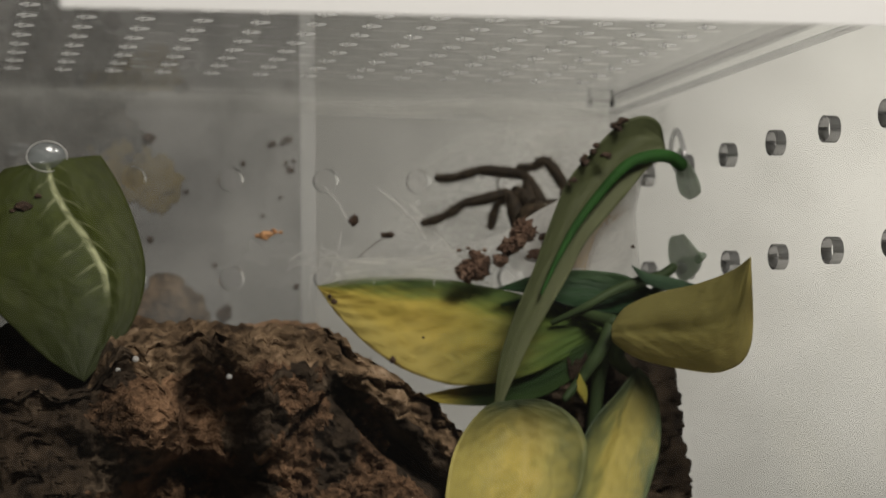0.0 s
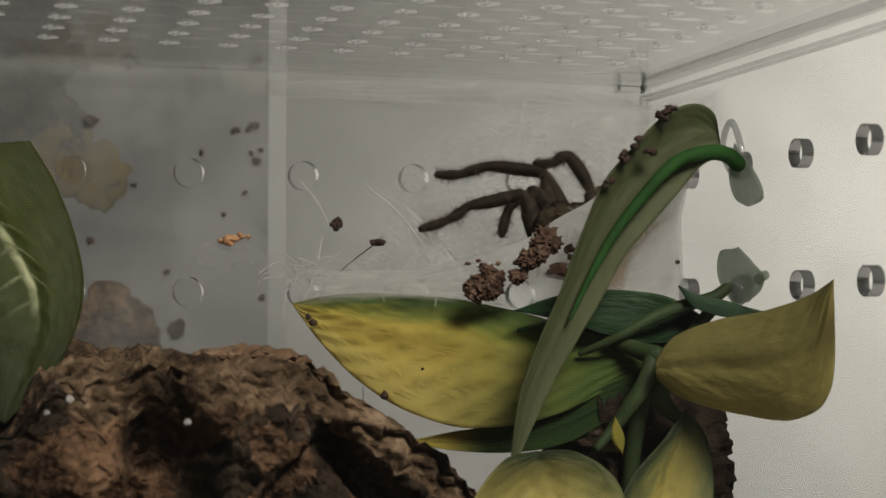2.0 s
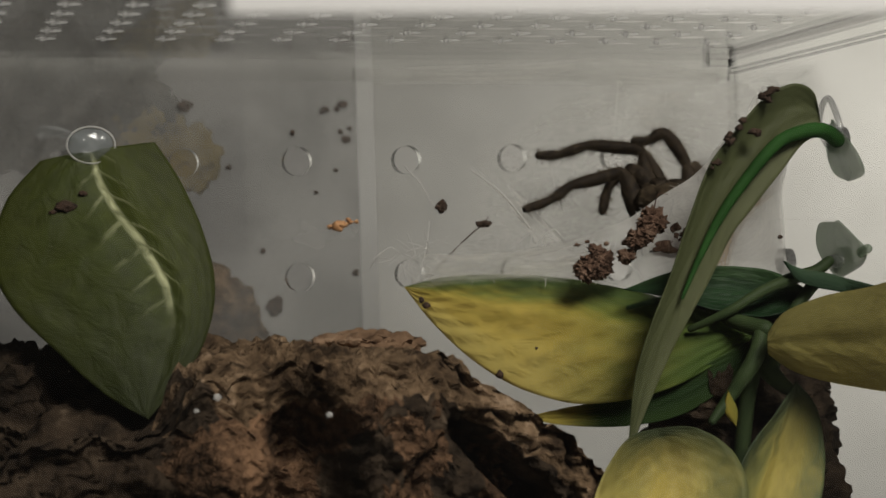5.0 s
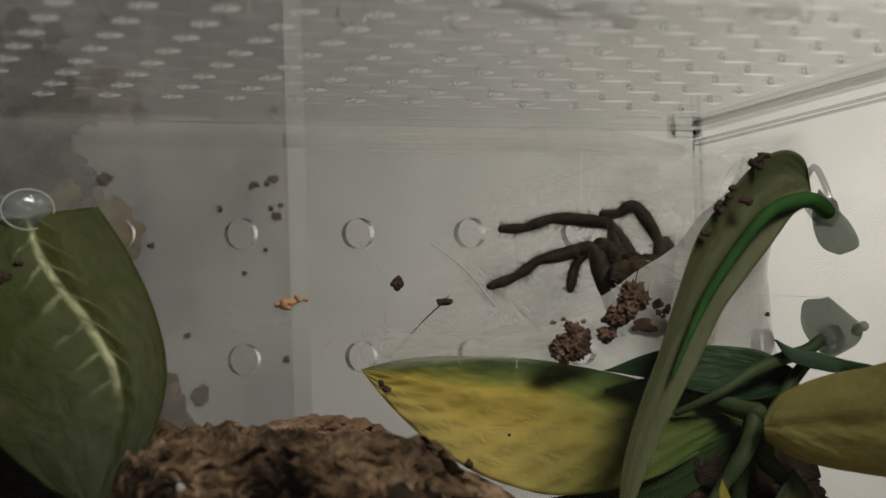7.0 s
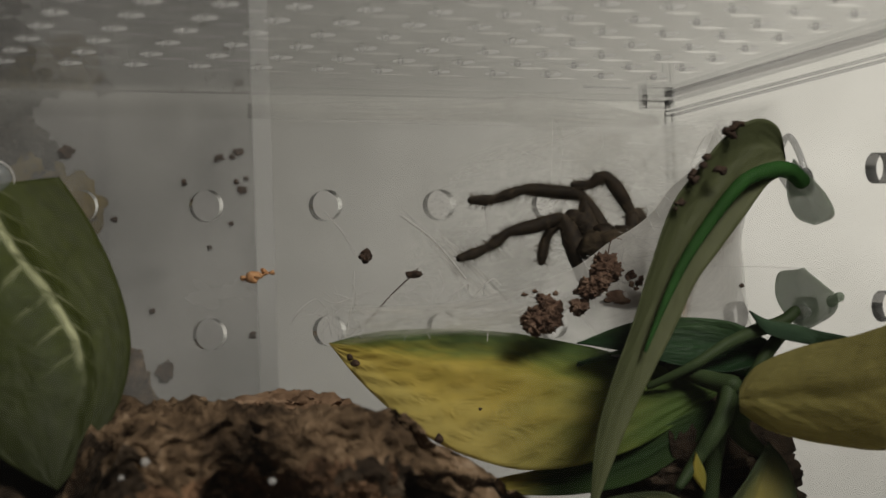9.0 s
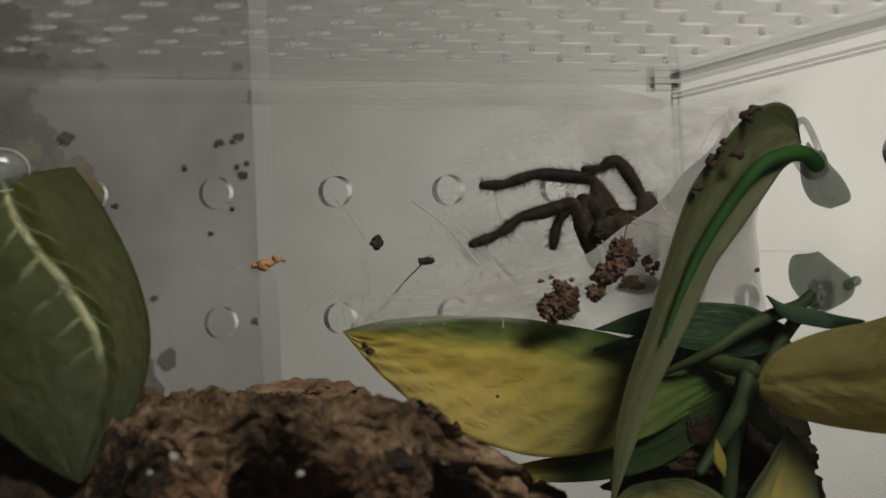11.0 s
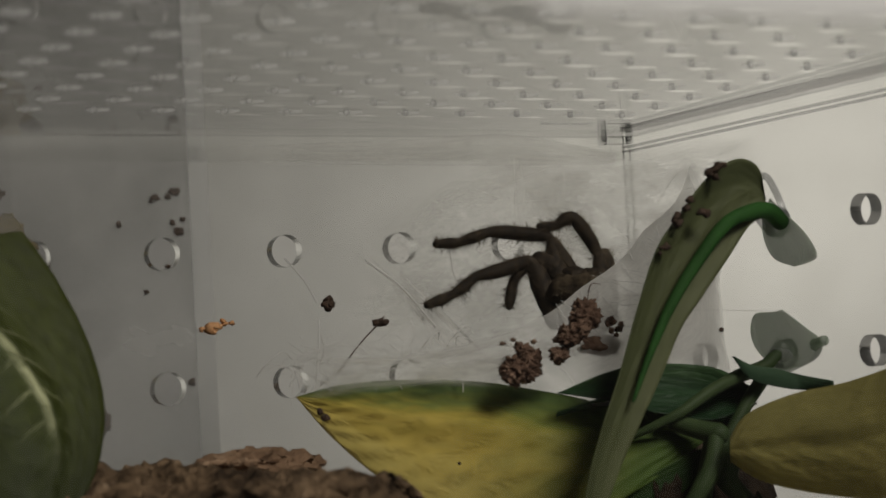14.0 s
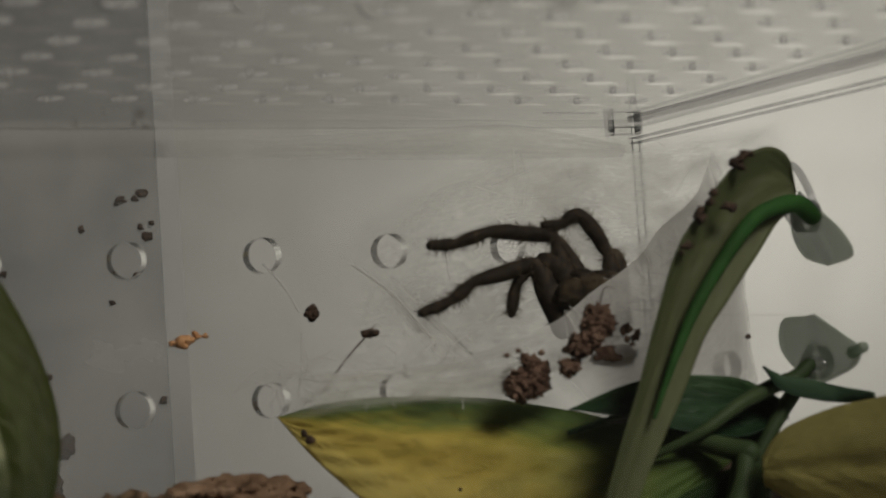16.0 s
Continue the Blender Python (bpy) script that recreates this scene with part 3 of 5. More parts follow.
# ---- the room ----
def room():
    """The room's walls stand 22 degrees askew to the enclosure."""
    turn = Matrix.Rotation(radians(-22), 4, "Z")

    def block(name, lo, hi, mat, label, category, bevel=0.0):
        bm = box_bm(lo, hi, bevel)
        bm.transform(turn)
        tagged(part(name, bm, mat, smooth=False), label, category, kind="structure")

    block("table", (-1.3, -0.8, -0.03), (0.75, 0.2, 0.0), M_TABLE, "pale laminate table top under the enclosures", "table", 0.002)
    # west and south walls are unseen, added dark to keep the acrylic's reflections dim
    for name, lo, hi, mat in (("wall_north", (-3.0, 0.42, -0.75), (0.75, 0.52, 1.65), M_WALL), ("wall_east", (0.75, -3.5, -0.75), (0.85, 0.52, 1.65), M_WALL),
                              ("wall_west", (-3.1, -3.5, -0.75), (-3.0, 0.52, 1.65), M_BEIGE), ("wall_south", (-3.0, -3.6, -0.75), (0.85, -3.5, 1.65), M_BEIGE)):
        block(name, lo, hi, mat, "plain plastered room wall with fine texture", "wall")
    block("floor", (-3.1, -3.6, -0.8), (0.85, 0.52, -0.75), M_BEIGE, "plain beige room floor", "floor")
    block("ceiling", (-3.1, -3.6, 1.65), (0.85, 0.52, 1.7), M_CEIL, "plain white room ceiling", "ceiling")


room()

# ---- the acrylic enclosure ----
XL, XR, YB, YF, ZT, ZB = -9.6, 4.72, 0.0, -14.4, 1.36, -8.45
TH = 0.16


def lid_z(y):
    """The lid sags a little towards the rear."""
    return 1.385 - 0.0061 * y


def enclosure():
    top = holder("terrarium", V(-2.3, -7, -8.7), "clear acrylic spider enclosure with drilled air holes", "terrarium")
    holes_x = [(-9.0 + 1.5 * k, z) for k in range(1, 9) for z in (0.0, -1.53)]
    bm = plate_bm((XL - TH, XR + TH), (ZB, ZT), holes_x, 0.19, 1.5, TH, lambda u, v, w: V(u, YB + w, v))
    part("back_panel", bm, [M_BACKPANE, M_EDGE, M_CLEAR, M_CLEAR], top, "clear panel with two rows of air holes and a silk film", smooth=False)
    holes_y = [(-1.44 - 1.57 * k, z) for k in range(8) for z in (0.0, -1.51)]
    for x, s in ((XR, 1), (XL, -1)):
        bm = plate_bm((YF, YB - 0.01), (ZB, ZT), holes_y, 0.17, 1.5, 0.15, lambda u, v, w: V(x + s * w, u, v))
        part("side_panel", bm, [M_ACRYL, M_BORE, M_CLEAR, M_CLEAR], top, "clear panel with two rows of air holes", smooth=False)
    for x in (XR - 0.012, XR + 0.09, XL, XL - 0.12):
        part("corner_seam", box_bm(V(x, -0.022, ZB), V(x + 0.016, -0.008, 1.2)), M_LIPB, top, "thin line of glue in the corner", smooth=False)
    bm = plate_bm((XL - TH, XR + TH), (ZB, ZT), [], 0.19, 1.5, TH, lambda u, v, w: V(u, YF - 0.01 - TH + w, v), single=True)
    part("front_panel", bm, [M_FRONT, M_EDGE, M_RIM, M_CLEAR], top, smooth=False)
    part("bottom_panel", box_bm(V(XL - TH, YF - TH, -8.7), V(XR + TH, YB + TH, ZB - 0.01)), M_RIM, top, smooth=False)
    # the lid: punched plate and a skirt round it
    xs = [-9.18 + 0.71 * k for k in range(19)]
    ys = [-1.76 - 0.70 * k for k in range(18)]
    bm = plate_bm((XL - 0.3, XR + 0.32), (YF - 0.4, YB + 0.32), [(x, y) for x in xs for y in ys], 0.04, 0.7, 0.07, lambda u, v, w: V(u, v, lid_z(v) + w), seg=10)
    plate = part("lid", bm, [M_LID, M_CLEAR, M_RIM, M_CLEAR], top, "clear lid punched with a grid of small vents", smooth=False)
    # each vent's smear and glint of light are a shallow frosted ring and bead
    ring = bmesh.new()
    for k in range(18):
        t0, t1 = 2 * math.pi * k / 18, 2 * math.pi * (k + 1) / 18
        ring.faces.new([ring.verts.new((r * math.cos(t) / 100, r * math.sin(t) / 100, z / 100)) for r, z, t in ((0.04, 0.003, t0), (0.04, 0.003, t1), (0.13, -0.005, t1), (0.13, -0.005, t0))])
    me = mesh_of(ring, "vent_halo", M_HALO)
    bead = bmesh.new()
    bmesh.ops.create_uvsphere(bead, u_segments=10, v_segments=7, radius=0.0004)
    ball = mesh_of(bead, "vent_glint", M_GLINT)
    for y in ys[:15]:
        for x in xs:
            ob = new("vent_halo", me)
            ob.matrix_world = Matrix.Translation(V(x + 0.04, y, lid_z(y) - 0.008))
            ob.parent = plate
            bead = new("vent_glint", ball)
            bead.matrix_world = Matrix.Translation(V(x, y, lid_z(y) - 0.012))
            bead.parent = plate
    for lo, hi in (((XR + TH + 0.03, YF - 0.4, 1.2), (XR + TH + 0.13, YB + 0.32, 1.535)), ((XL - TH - 0.13, YF - 0.4, 1.12), (XL - TH - 0.03, YB + 0.32, 1.465)),
                   ((XL - TH, YB + TH + 0.03, 1.08), (XR + TH, YB + TH + 0.13, 1.465)), ((XL - TH, YF - TH - 0.15, 1.12), (XR + TH, YF - TH - 0.05, 1.465))):
        if hi[0] - lo[0] > 1:
            part("lid_skirt", box_bm(V(*lo), V(*hi), 0.0003), M_SKIRT, plate, "clear lid skirt", smooth=False)
        thin = 0.02 if hi[0] - lo[0] < 1 else 0.0
        deep = 0.02 - thin
        if not thin:
            continue
        part("lid_lip", box_bm(V(lo[0] - thin, lo[1] - deep, hi[2] - 0.085), V(hi[0] + thin, hi[1] + deep, hi[2] - 0.004), 0.0002), M_LIP, plate, "grey moulded lip", smooth=False)
        for z in (lo[2] - 0.01, lo[2] + 0.05):
            part("lid_lip", box_bm(V(lo[0] - thin, lo[1] - deep, z), V(hi[0] + thin, hi[1] + deep, z + 0.013), 0.0001), M_LIPB, plate, "grey moulded lip", smooth=False)
    stop = part("corner_stop", box_bm(V(4.33, -0.24, 1.27), V(4.72, -0.1, 1.5), 0.0003), M_CLEAR, plate, "clear moulded corner stop", smooth=False)
    for lo, hi in (((4.29, -0.26, 1.22), (4.33, -0.09, 1.53)), ((4.34, -0.245, 1.485), (4.72, -0.235, 1.5)), ((4.70, -0.25, 1.25), (4.73, -0.1, 1.5)), ((4.35, -0.25, 1.23), (4.7, -0.12, 1.25))):
        part("corner_stop_edge", box_bm(V(*lo), V(*hi), 0.0001), M_GHOST, stop, smooth=False)
    # glint on the lid's edge, modelled as a thin white bar
    part("lid_lip", box_bm(V(3.55, 0.02, 1.51), V(4.27, 0.05, 1.535), 0.0001), M_GLINT, plate, "white bar as the glint on the lid edge", smooth=False)


enclosure()


# ---- bark, leaves ----
def cork_log():
    """A short thick log of cork with a rugged broken front and hollows in it."""
    bm = bmesh.new()
    cx, cz, R = -1.75, -6.35, 3.95
    nu = 340

    def outline(a, y):
        p = Vector((cx + R * math.cos(a), y, cz + R * math.sin(a)))
        big = noise.fractal(Vector((p.x * 0.5, y * 0.4, p.z * 0.5)), 0.9, 2.0, 3)
        mid = noise.fractal(Vector((p.x * 1.6, y * 1.1, p.z * 1.6 + 7)), 0.8, 2.1, 4)
        fine = noise.fractal(Vector((p.x * 7, y * 5, p.z * 7 + 3)), 0.7, 2.1, 5)
        crack = abs(noise.noise(Vector((p.x * 3.2, y * 1.4, p.z * 3.2 + 11))))
        fine -= 1.6 * max(0.0, 0.12 - crack) / 0.12
        wide = 1.0 + (0.32 * abs(math.cos(a)) ** 1.5 if math.cos(a) < 0 else -0.11 * math.cos(a))
        calm = 0.45 if math.cos(a) > 0.3 else 1.0
        return R * wide + calm * 0.25 * big + calm * (0.17 * mid + 0.085 * fine)

    def hollow(x, z, hx, hz, sx, sz, turn=0.0):
        dx, dz = x - hx, z - hz
        c, s = math.cos(turn), math.sin(turn)
        d = ((dx * c + dz * s) / sx) ** 2 + ((dz * c - dx * s) / sz) ** 2
        return 1 / (1 + d**3)

    rows = []
    for i in range(nu):
        a = 2 * math.pi * i / nu
        row = []
        for j in range(90):
            y = -0.9 - 3.6 * j / 89
            r = outline(a, y)
            row.append(Vector((cx + r * math.cos(a), y, cz + r * math.sin(a))))
        for j in range(1, 150):
            k = 1 - j / 150
            r = outline(a, -4.5) * k
            x, z = cx + r * math.cos(a), cz + r * math.sin(a)
            near, cell = noise.voronoi(Vector((x * 0.75 + 0.25 * noise.noise(Vector((x, 5.0, z))), 0.0, z * 0.95 + 0.25 * noise.noise(Vector((x, 9.0, z))))))
            block = noise.noise(cell[0] * 5.3)
            joint = max(0.0, 1 - (near[1] - near[0]) / 0.16)
            y = -4.5 - 0.35 * block - 0.25 * noise.fractal(Vector((x * 0.8, 1.0, z * 0.8)), 0.9, 2.0, 3) - 0.15 * noise.fractal(Vector((x * 4.5, 2.0, z * 3.5)), 0.8, 2.1, 5) - 0.085 * noise.fractal(Vector((x * 11, 6.0, z * 11)), 0.8, 2.1, 4) + 0.13 * joint
            y -= 0.5 * math.sin(j / 150 * math.pi)
            y += 1.1 * hollow(x, z, -2.45, -3.68, 0.42, 0.8, 0.1) + 1.6 * hollow(x, z, -2.75, -4.6, 0.8, 0.5, 0.0) + 0.9 * hollow(x, z, -0.1, -3.85, 0.17, 0.9, 0.8) - 0.6 * hollow(x, z, -3.35, -3.55, 0.5, 0.45, 0.3)
            row.append(Vector((x, y, z)))
        rows.append(row)

    def settle(p):
        """The left end of the log is broken off lower, with a steep step up to the hump."""
        k = min(1.0, max(0.0, (-3.35 - p.x + 0.25 * noise.noise(Vector((p.y * 1.3, p.z * 1.3, 4.0)))) / 0.75))
        k = k * k * (3 - 2 * k)
        near = min(1.0, max(0.0, (-1.9 - p.y) / 1.1))
        cap = -2.25 - (0.25 + 0.73 * near) * k + 0.16 * noise.fractal(Vector((p.x * 2.2, p.y * 2.0, 8.0)), 0.9, 2.0, 4)
        return Vector((p.x, p.y + 0.25 * k * (p.y < -3.9), min(p.z, cap) if k > 0 else p.z))

    grid = [[bm.verts.new(V(*settle(p))) for p in row] for row in rows]
    n = len(grid[0])
    for i in range(nu):
        a, b = grid[i], grid[(i + 1) % nu]
        for k in range(n - 1):
            f = bm.faces.new([a[k], a[k + 1], b[k + 1], b[k]])
            m = a[k].co
            # left-end shade is put into the bark colour, with random dark patches
            shade = noise.fractal(Vector((m.x * 90, 4.0, m.z * 110)), 0.9, 2.0, 4) + 1.1 * min(1.0, max(0.0, (-0.030 - m.x) * 70)) - 0.9 * hollow(m.x * 100, m.z * 100 - BASE, -3.35, -3.55, 0.6, 0.5, 0.3)
            f.material_index = (2 if m.x < -0.037 + 0.004 * noise.noise(m * 300) else 0) if k <= 104 else 2 if shade > 0.15 else 0 if m.z * 100 - BASE > -2.8 + 0.25 * noise.noise(m * 250) else 1
    hub = bm.verts.new(V(cx, -4.6, cz))
    rear = bm.verts.new(V(cx, -0.9, cz))
    for i in range(nu):
        bm.faces.new([grid[i][-1], grid[(i + 1) % nu][-1], hub])
        bm.faces.new([grid[i][0], grid[(i + 1) % nu][0], rear])
    for v in bm.verts:
        v.co.z = max(v.co.z, V(0, 0, ZB).z)
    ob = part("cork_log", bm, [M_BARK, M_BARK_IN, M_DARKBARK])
    tagged(ob, "thick rough brown cork log with dark hollows", "cork bark")
    flake = lump_bm(V(-0.95, -1.15, -2.44), (0.0072, 0.005, 0.0020), 8.0, 5, 0.3, 2.2)
    for v in flake.verts:
        v.co.x += 0.0006 * noise.fractal(v.co * 900, 0.8, 2.1, 3)
        v.co.z += 0.0006 * noise.fractal(v.co * 1100, 0.8, 2.1, 3)
    tagged(part("cork_flake", flake, M_FLAKE), "light brown cork flake on the log", "cork bark")
    chunk = lump_bm(V(-5.55, -1.75, -3.0), (0.0125, 0.0055, 0.0075), 4.0, 6, 0.35, 2.0)
    for v in chunk.verts:
        v.co += Vector((0, 0.3, 1)) * 0.0011 * noise.fractal(v.co * 420, 0.8, 2.1, 4)
    tagged(part("bark_chunk", chunk, M_DARKBARK), "dark crumbly bark chunk lying on the log", "cork bark")
    stub = tube_bm([V(-1.95, 3.95, -8.65), V(-1.95, 3.95, -5.0), V(-1.95, 3.95, -2.6), V(-1.97, 3.95, -1.9), V(-2.0, 3.95, -1.55)], [0.0086, 0.0082, 0.0076, 0.0056, 0.003], 60, 110)
    for v in stub.verts:
        d = Vector((v.co.x + 0.0196, v.co.y - 0.0395, 0.3 * max(0.0, v.co.z - 0.06)))
        v.co += d * (0.25 * noise.fractal(v.co * 190, 0.9, 2.0, 4) + 0.15 * noise.fractal(v.co * 800, 0.9, 2.0, 4))
        v.co.y = 0.0395 + 0.35 * (v.co.y - 0.0395)
    tagged(part("bark_stub", stub, M_BARK), "brown slab of bark standing before the neighbouring enclosure", "cork bark")
    col = tube_bm([V(3.75, -2.3, -8.4), V(3.75, -2.3, -6.0), V(3.7, -2.3, -4.2), V(3.72, -2.3, -3.1)], [0.0135, 0.0128, 0.0118, 0.0105], 70, 110, lumps=0.0)
    for v in col.verts:
        d = Vector((v.co.x - 0.0372, v.co.y + 0.023, 0))
        v.co += d * (0.28 * noise.fractal(v.co * 170, 0.9, 2.0, 4) + 0.16 * noise.fractal(v.co * 700, 0.9, 2.0, 4))
        v.co.x = min(v.co.x, 0.0470)
    tagged(part("bark_post", col, M_DARKBARK), "dark upright bark piece behind the leaves", "cork bark")


cork_log()


def blade(mat, low, high, label, top, **kw):
    return part("leaf", blade_bm([V(*p) for p in low], [V(*p) for p in high], **kw), mat, top, label)


def plant():
    top = holder("artificial_plant", V(3.6, -3.4, -3.0), "artificial plant with yellow and green variegated leaves", "plant")
    blade(M_LEAF_A, [(3.45, -3.22, -2.42), (2.54, -2.97, -2.96), (1.63, -2.58, -3.16), (0.94, -2.16, -3.04), (0.37, -1.70, -2.68), (-0.07, -1.25, -2.17), (-0.35, -0.89, -1.69)],
          [(3.54, -3.22, -2.32), (2.96, -2.80, -2.06), (2.25, -2.31, -1.79), (1.51, -1.84, -1.61), (0.75, -1.42, -1.55), (0.13, -1.10, -1.57), (-0.35, -0.89, -1.69)],
          "broad yellow leaf with a green upper edge", top, cup=-0.10, wave=0.035, seed=2.0, nu=70, nv=30, rib=(0.55, 0.62, 0.66, 0.6, 0.5))
    blade(M_LEAF_C, [(3.53, -3.35, -2.55), (3.15, -3.20, -2.95), (2.60, -2.90, -3.35), (1.99, -2.50, -3.49), (1.33, -2.10, -3.47), (0.90, -1.85, -3.37)],
          [(3.54, -3.35, -2.43), (3.24, -3.20, -2.54), (2.65, -2.90, -2.86), (2.00, -2.50, -3.12), (1.33, -2.10, -3.26), (0.90, -1.85, -3.37)], "dark green leaf under the broad one with a yellow tip", top, cup=0.15)
    blade(M_LEAF_B, [(4.21, -3.20, -2.06), (3.59, -3.20, -2.20), (3.09, -3.15, -2.13), (2.55, -3.00, -1.96), (1.96, -2.70, -1.79)],
          [(4.25, -3.10, -1.88), (3.85, -3.00, -1.67), (3.28, -2.90, -1.57), (2.62, -2.80, -1.60), (1.96, -2.70, -1.79)], "dark green leaf with a glossy top", top, cup=0.22, wave=0.05, seed=7.0)
    blade(M_LEAF_B, [(4.3, -2.75, -2.2), (3.6, -2.7, -2.75), (2.8, -2.55, -2.85), (2.1, -2.4, -2.4)], [(4.3, -2.75, -1.95), (3.6, -2.65, -1.8), (2.8, -2.5, -1.85), (2.1, -2.4, -2.0)], "dark green leaf behind the stems", top, cup=0.15, seed=6.0)
    blade(M_LEAF_B, [(3.4, -3.3, -2.75), (2.95, -2.95, -3.0), (2.6, -2.75, -3.2), (2.2, -2.6, -3.3)], [(3.4, -3.3, -2.6), (2.9, -2.85, -2.6), (2.5, -2.65, -2.8), (2.2, -2.6, -3.3)], "dark green inner leaf", top, cup=0.2, seed=3.0)
    blade(M_LEAF_D, [(3.23, -4.03, -2.60), (3.45, -4.25, -2.81), (3.89, -4.67, -2.97), (4.35, -5.19, -3.02), (4.64, -5.49, -2.66), (4.67, -5.56, -1.48)],
          [(3.23, -4.04, -2.33), (3.37, -4.17, -2.10), (3.70, -4.51, -1.92), (4.08, -4.91, -1.82), (4.43, -5.27, -1.67), (4.67, -5.56, -1.48)], "olive yellow leaf with fine streaks", top, cup=0.16, wave=0.03, seed=5.0, nu=70, nv=26)
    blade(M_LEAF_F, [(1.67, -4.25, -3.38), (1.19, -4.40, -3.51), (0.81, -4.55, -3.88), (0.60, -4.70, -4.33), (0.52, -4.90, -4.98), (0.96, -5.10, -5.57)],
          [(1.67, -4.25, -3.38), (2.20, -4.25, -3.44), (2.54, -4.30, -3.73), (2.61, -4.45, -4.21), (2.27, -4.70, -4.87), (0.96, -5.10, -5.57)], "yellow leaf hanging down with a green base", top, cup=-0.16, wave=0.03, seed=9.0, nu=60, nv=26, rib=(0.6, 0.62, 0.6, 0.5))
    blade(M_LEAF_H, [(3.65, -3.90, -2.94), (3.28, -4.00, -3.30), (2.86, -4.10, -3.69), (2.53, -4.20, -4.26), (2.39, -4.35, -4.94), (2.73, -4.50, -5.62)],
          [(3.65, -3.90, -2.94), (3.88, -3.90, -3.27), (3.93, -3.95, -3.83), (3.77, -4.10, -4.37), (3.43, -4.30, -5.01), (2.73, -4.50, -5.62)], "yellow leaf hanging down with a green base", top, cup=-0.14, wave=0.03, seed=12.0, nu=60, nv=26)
    blade(M_LEAF_E, [(4.29, -3.50, 0.21), (4.24, -3.50, 0.04), (4.00, -3.50, -0.09), (3.65, -3.50, -0.48), (3.32, -3.50, -0.83), (3.03, -3.50, -1.17), (2.75, -3.50, -1.66), (2.48, -3.50, -2.10), (2.21, -3.50, -2.54), (1.97, -3.50, -3.01), (1.66, -3.50, -3.67)],
          [(4.28, -3.52, 0.21), (4.18, -3.52, 0.56), (3.88, -3.52, 0.66), (3.48, -3.52, 0.47), (3.09, -3.52, 0.08), (2.74, -3.52, -0.33), (2.44, -3.52, -1.02), (2.21, -3.52, -1.62), (1.94, -3.52, -2.21), (1.72, -3.52, -2.85), (1.62, -3.52, -3.65)], "narrow olive leaf arching over", top, cup=0.12, wave=0.03, seed=1.0, nu=80, nv=16)
    part("stem", tube_bm([V(*p) for p in [(4.58, -3.36, -0.02), (4.38, -3.42, 0.09), (4.01, -3.60, 0.07), (3.65, -3.62, -0.06), (3.26, -3.62, -0.44), (2.87, -3.62, -0.92), (2.56, -3.62, -1.44), (2.33, -3.62, -1.90)]], [0.0010, 0.0010, 0.0009, 0.0008, 0.0007, 0.0006, 0.0004, 0.0002]), M_STEM, top, "bright green plastic stem")
    part("stem", tube_bm([V(*p) for p in [(4.45, -3.30, -1.52), (4.26, -3.30, -1.64), (3.93, -3.30, -1.72), (3.47, -3.35, -1.88), (3.07, -3.3, -2.10), (2.7, -3.0, -2.3)]], [0.0007, 0.0008, 0.0008, 0.0007, 0.0006, 0.0004]), M_STEMD, top, "dull green plastic stem")
    part("stem", tube_bm([V(*p) for p in [(4.32, -3.25, -1.74), (4.09, -3.25, -1.98), (3.81, -3.25, -2.33), (3.57, -3.20, -2.70)]], [0.0008, 0.0008, 0.0007, 0.0006]), M_STEMD, top, "dull green plastic stem")
    part("stem", tube_bm([V(*p) for p in [(3.36, -3.60, -2.35), (3.23, -3.70, -2.63), (3.06, -3.70, -2.87), (2.90, -3.65, -3.10), (2.63, -3.70, -3.38)]], [0.0009, 0.0011, 0.0010, 0.0008, 0.0005]), M_STEMD, top, "dull green plastic stem")
    part("stem", tube_bm([V(*p) for p in [(3.49, -3.70, -2.55), (3.40, -3.70, -2.79), (3.53, -3.80, -2.99), (3.66, -3.85, -3.07)]], [0.0012, 0.0013, 0.0009, 0.0006]), M_STEMD, top, "dull green plastic stem")
    part("stem", tube_bm([V(*p) for p in [(2.97, -3.00, -2.09), (3.21, -3.30, -2.23), (3.40, -3.60, -2.32)]], [0.0006, 0.0010, 0.0012]), M_STEMD, top, "dull green plastic stem")
    part("stem", tube_bm([V(3.4, -3.5, -2.4), V(3.2, -3.4, -3.4), V(3.1, -3.2, -5.5), V(3.3, -3.2, -8.4)], [0.0011, 0.0010, 0.0010, 0.0010]), M_STEMD, top, "dull green plastic stem")
    # the leaf end's reflection in the side panel, modelled as a flat pale blade
    blade(M_PALE, [(4.69, -3.06, 0.26), (4.69, -2.89, 0.04), (4.69, -2.90, -0.21), (4.69, -3.07, -0.43), (4.69, -3.43, -0.54)], [(4.69, -3.06, 0.26), (4.69, -3.33, 0.06), (4.69, -3.67, -0.20), (4.69, -3.82, -0.46), (4.69, -3.43, -0.54)], "reflection of the leaf end, modelled as a pale blade on the panel", top, cup=0.01, wave=0.0, nu=24, nv=10)
    # flat pale green shape on the side panel
    blade(M_PALE, [(4.69, -3.00, -1.71), (4.69, -2.66, -1.47), (4.69, -2.54, -1.26), (4.69, -2.64, -1.04), (4.69, -3.00, -1.03)], [(4.69, -3.22, -1.72), (4.69, -3.72, -1.57), (4.69, -3.83, -1.39), (4.69, -3.57, -1.23), (4.69, -3.15, -1.01)], "pale green shape on the panel", top, cup=0.01, wave=0.0, nu=24, nv=10)
    part("knob", tube_bm([V(4.68, -3.72, -1.42), V(4.67, -3.8, -1.40), V(4.67, -3.88, -1.38)], [0.0007, 0.0005, 0.0006], 10, 8), M_PALE, top, "pale moulded knob")
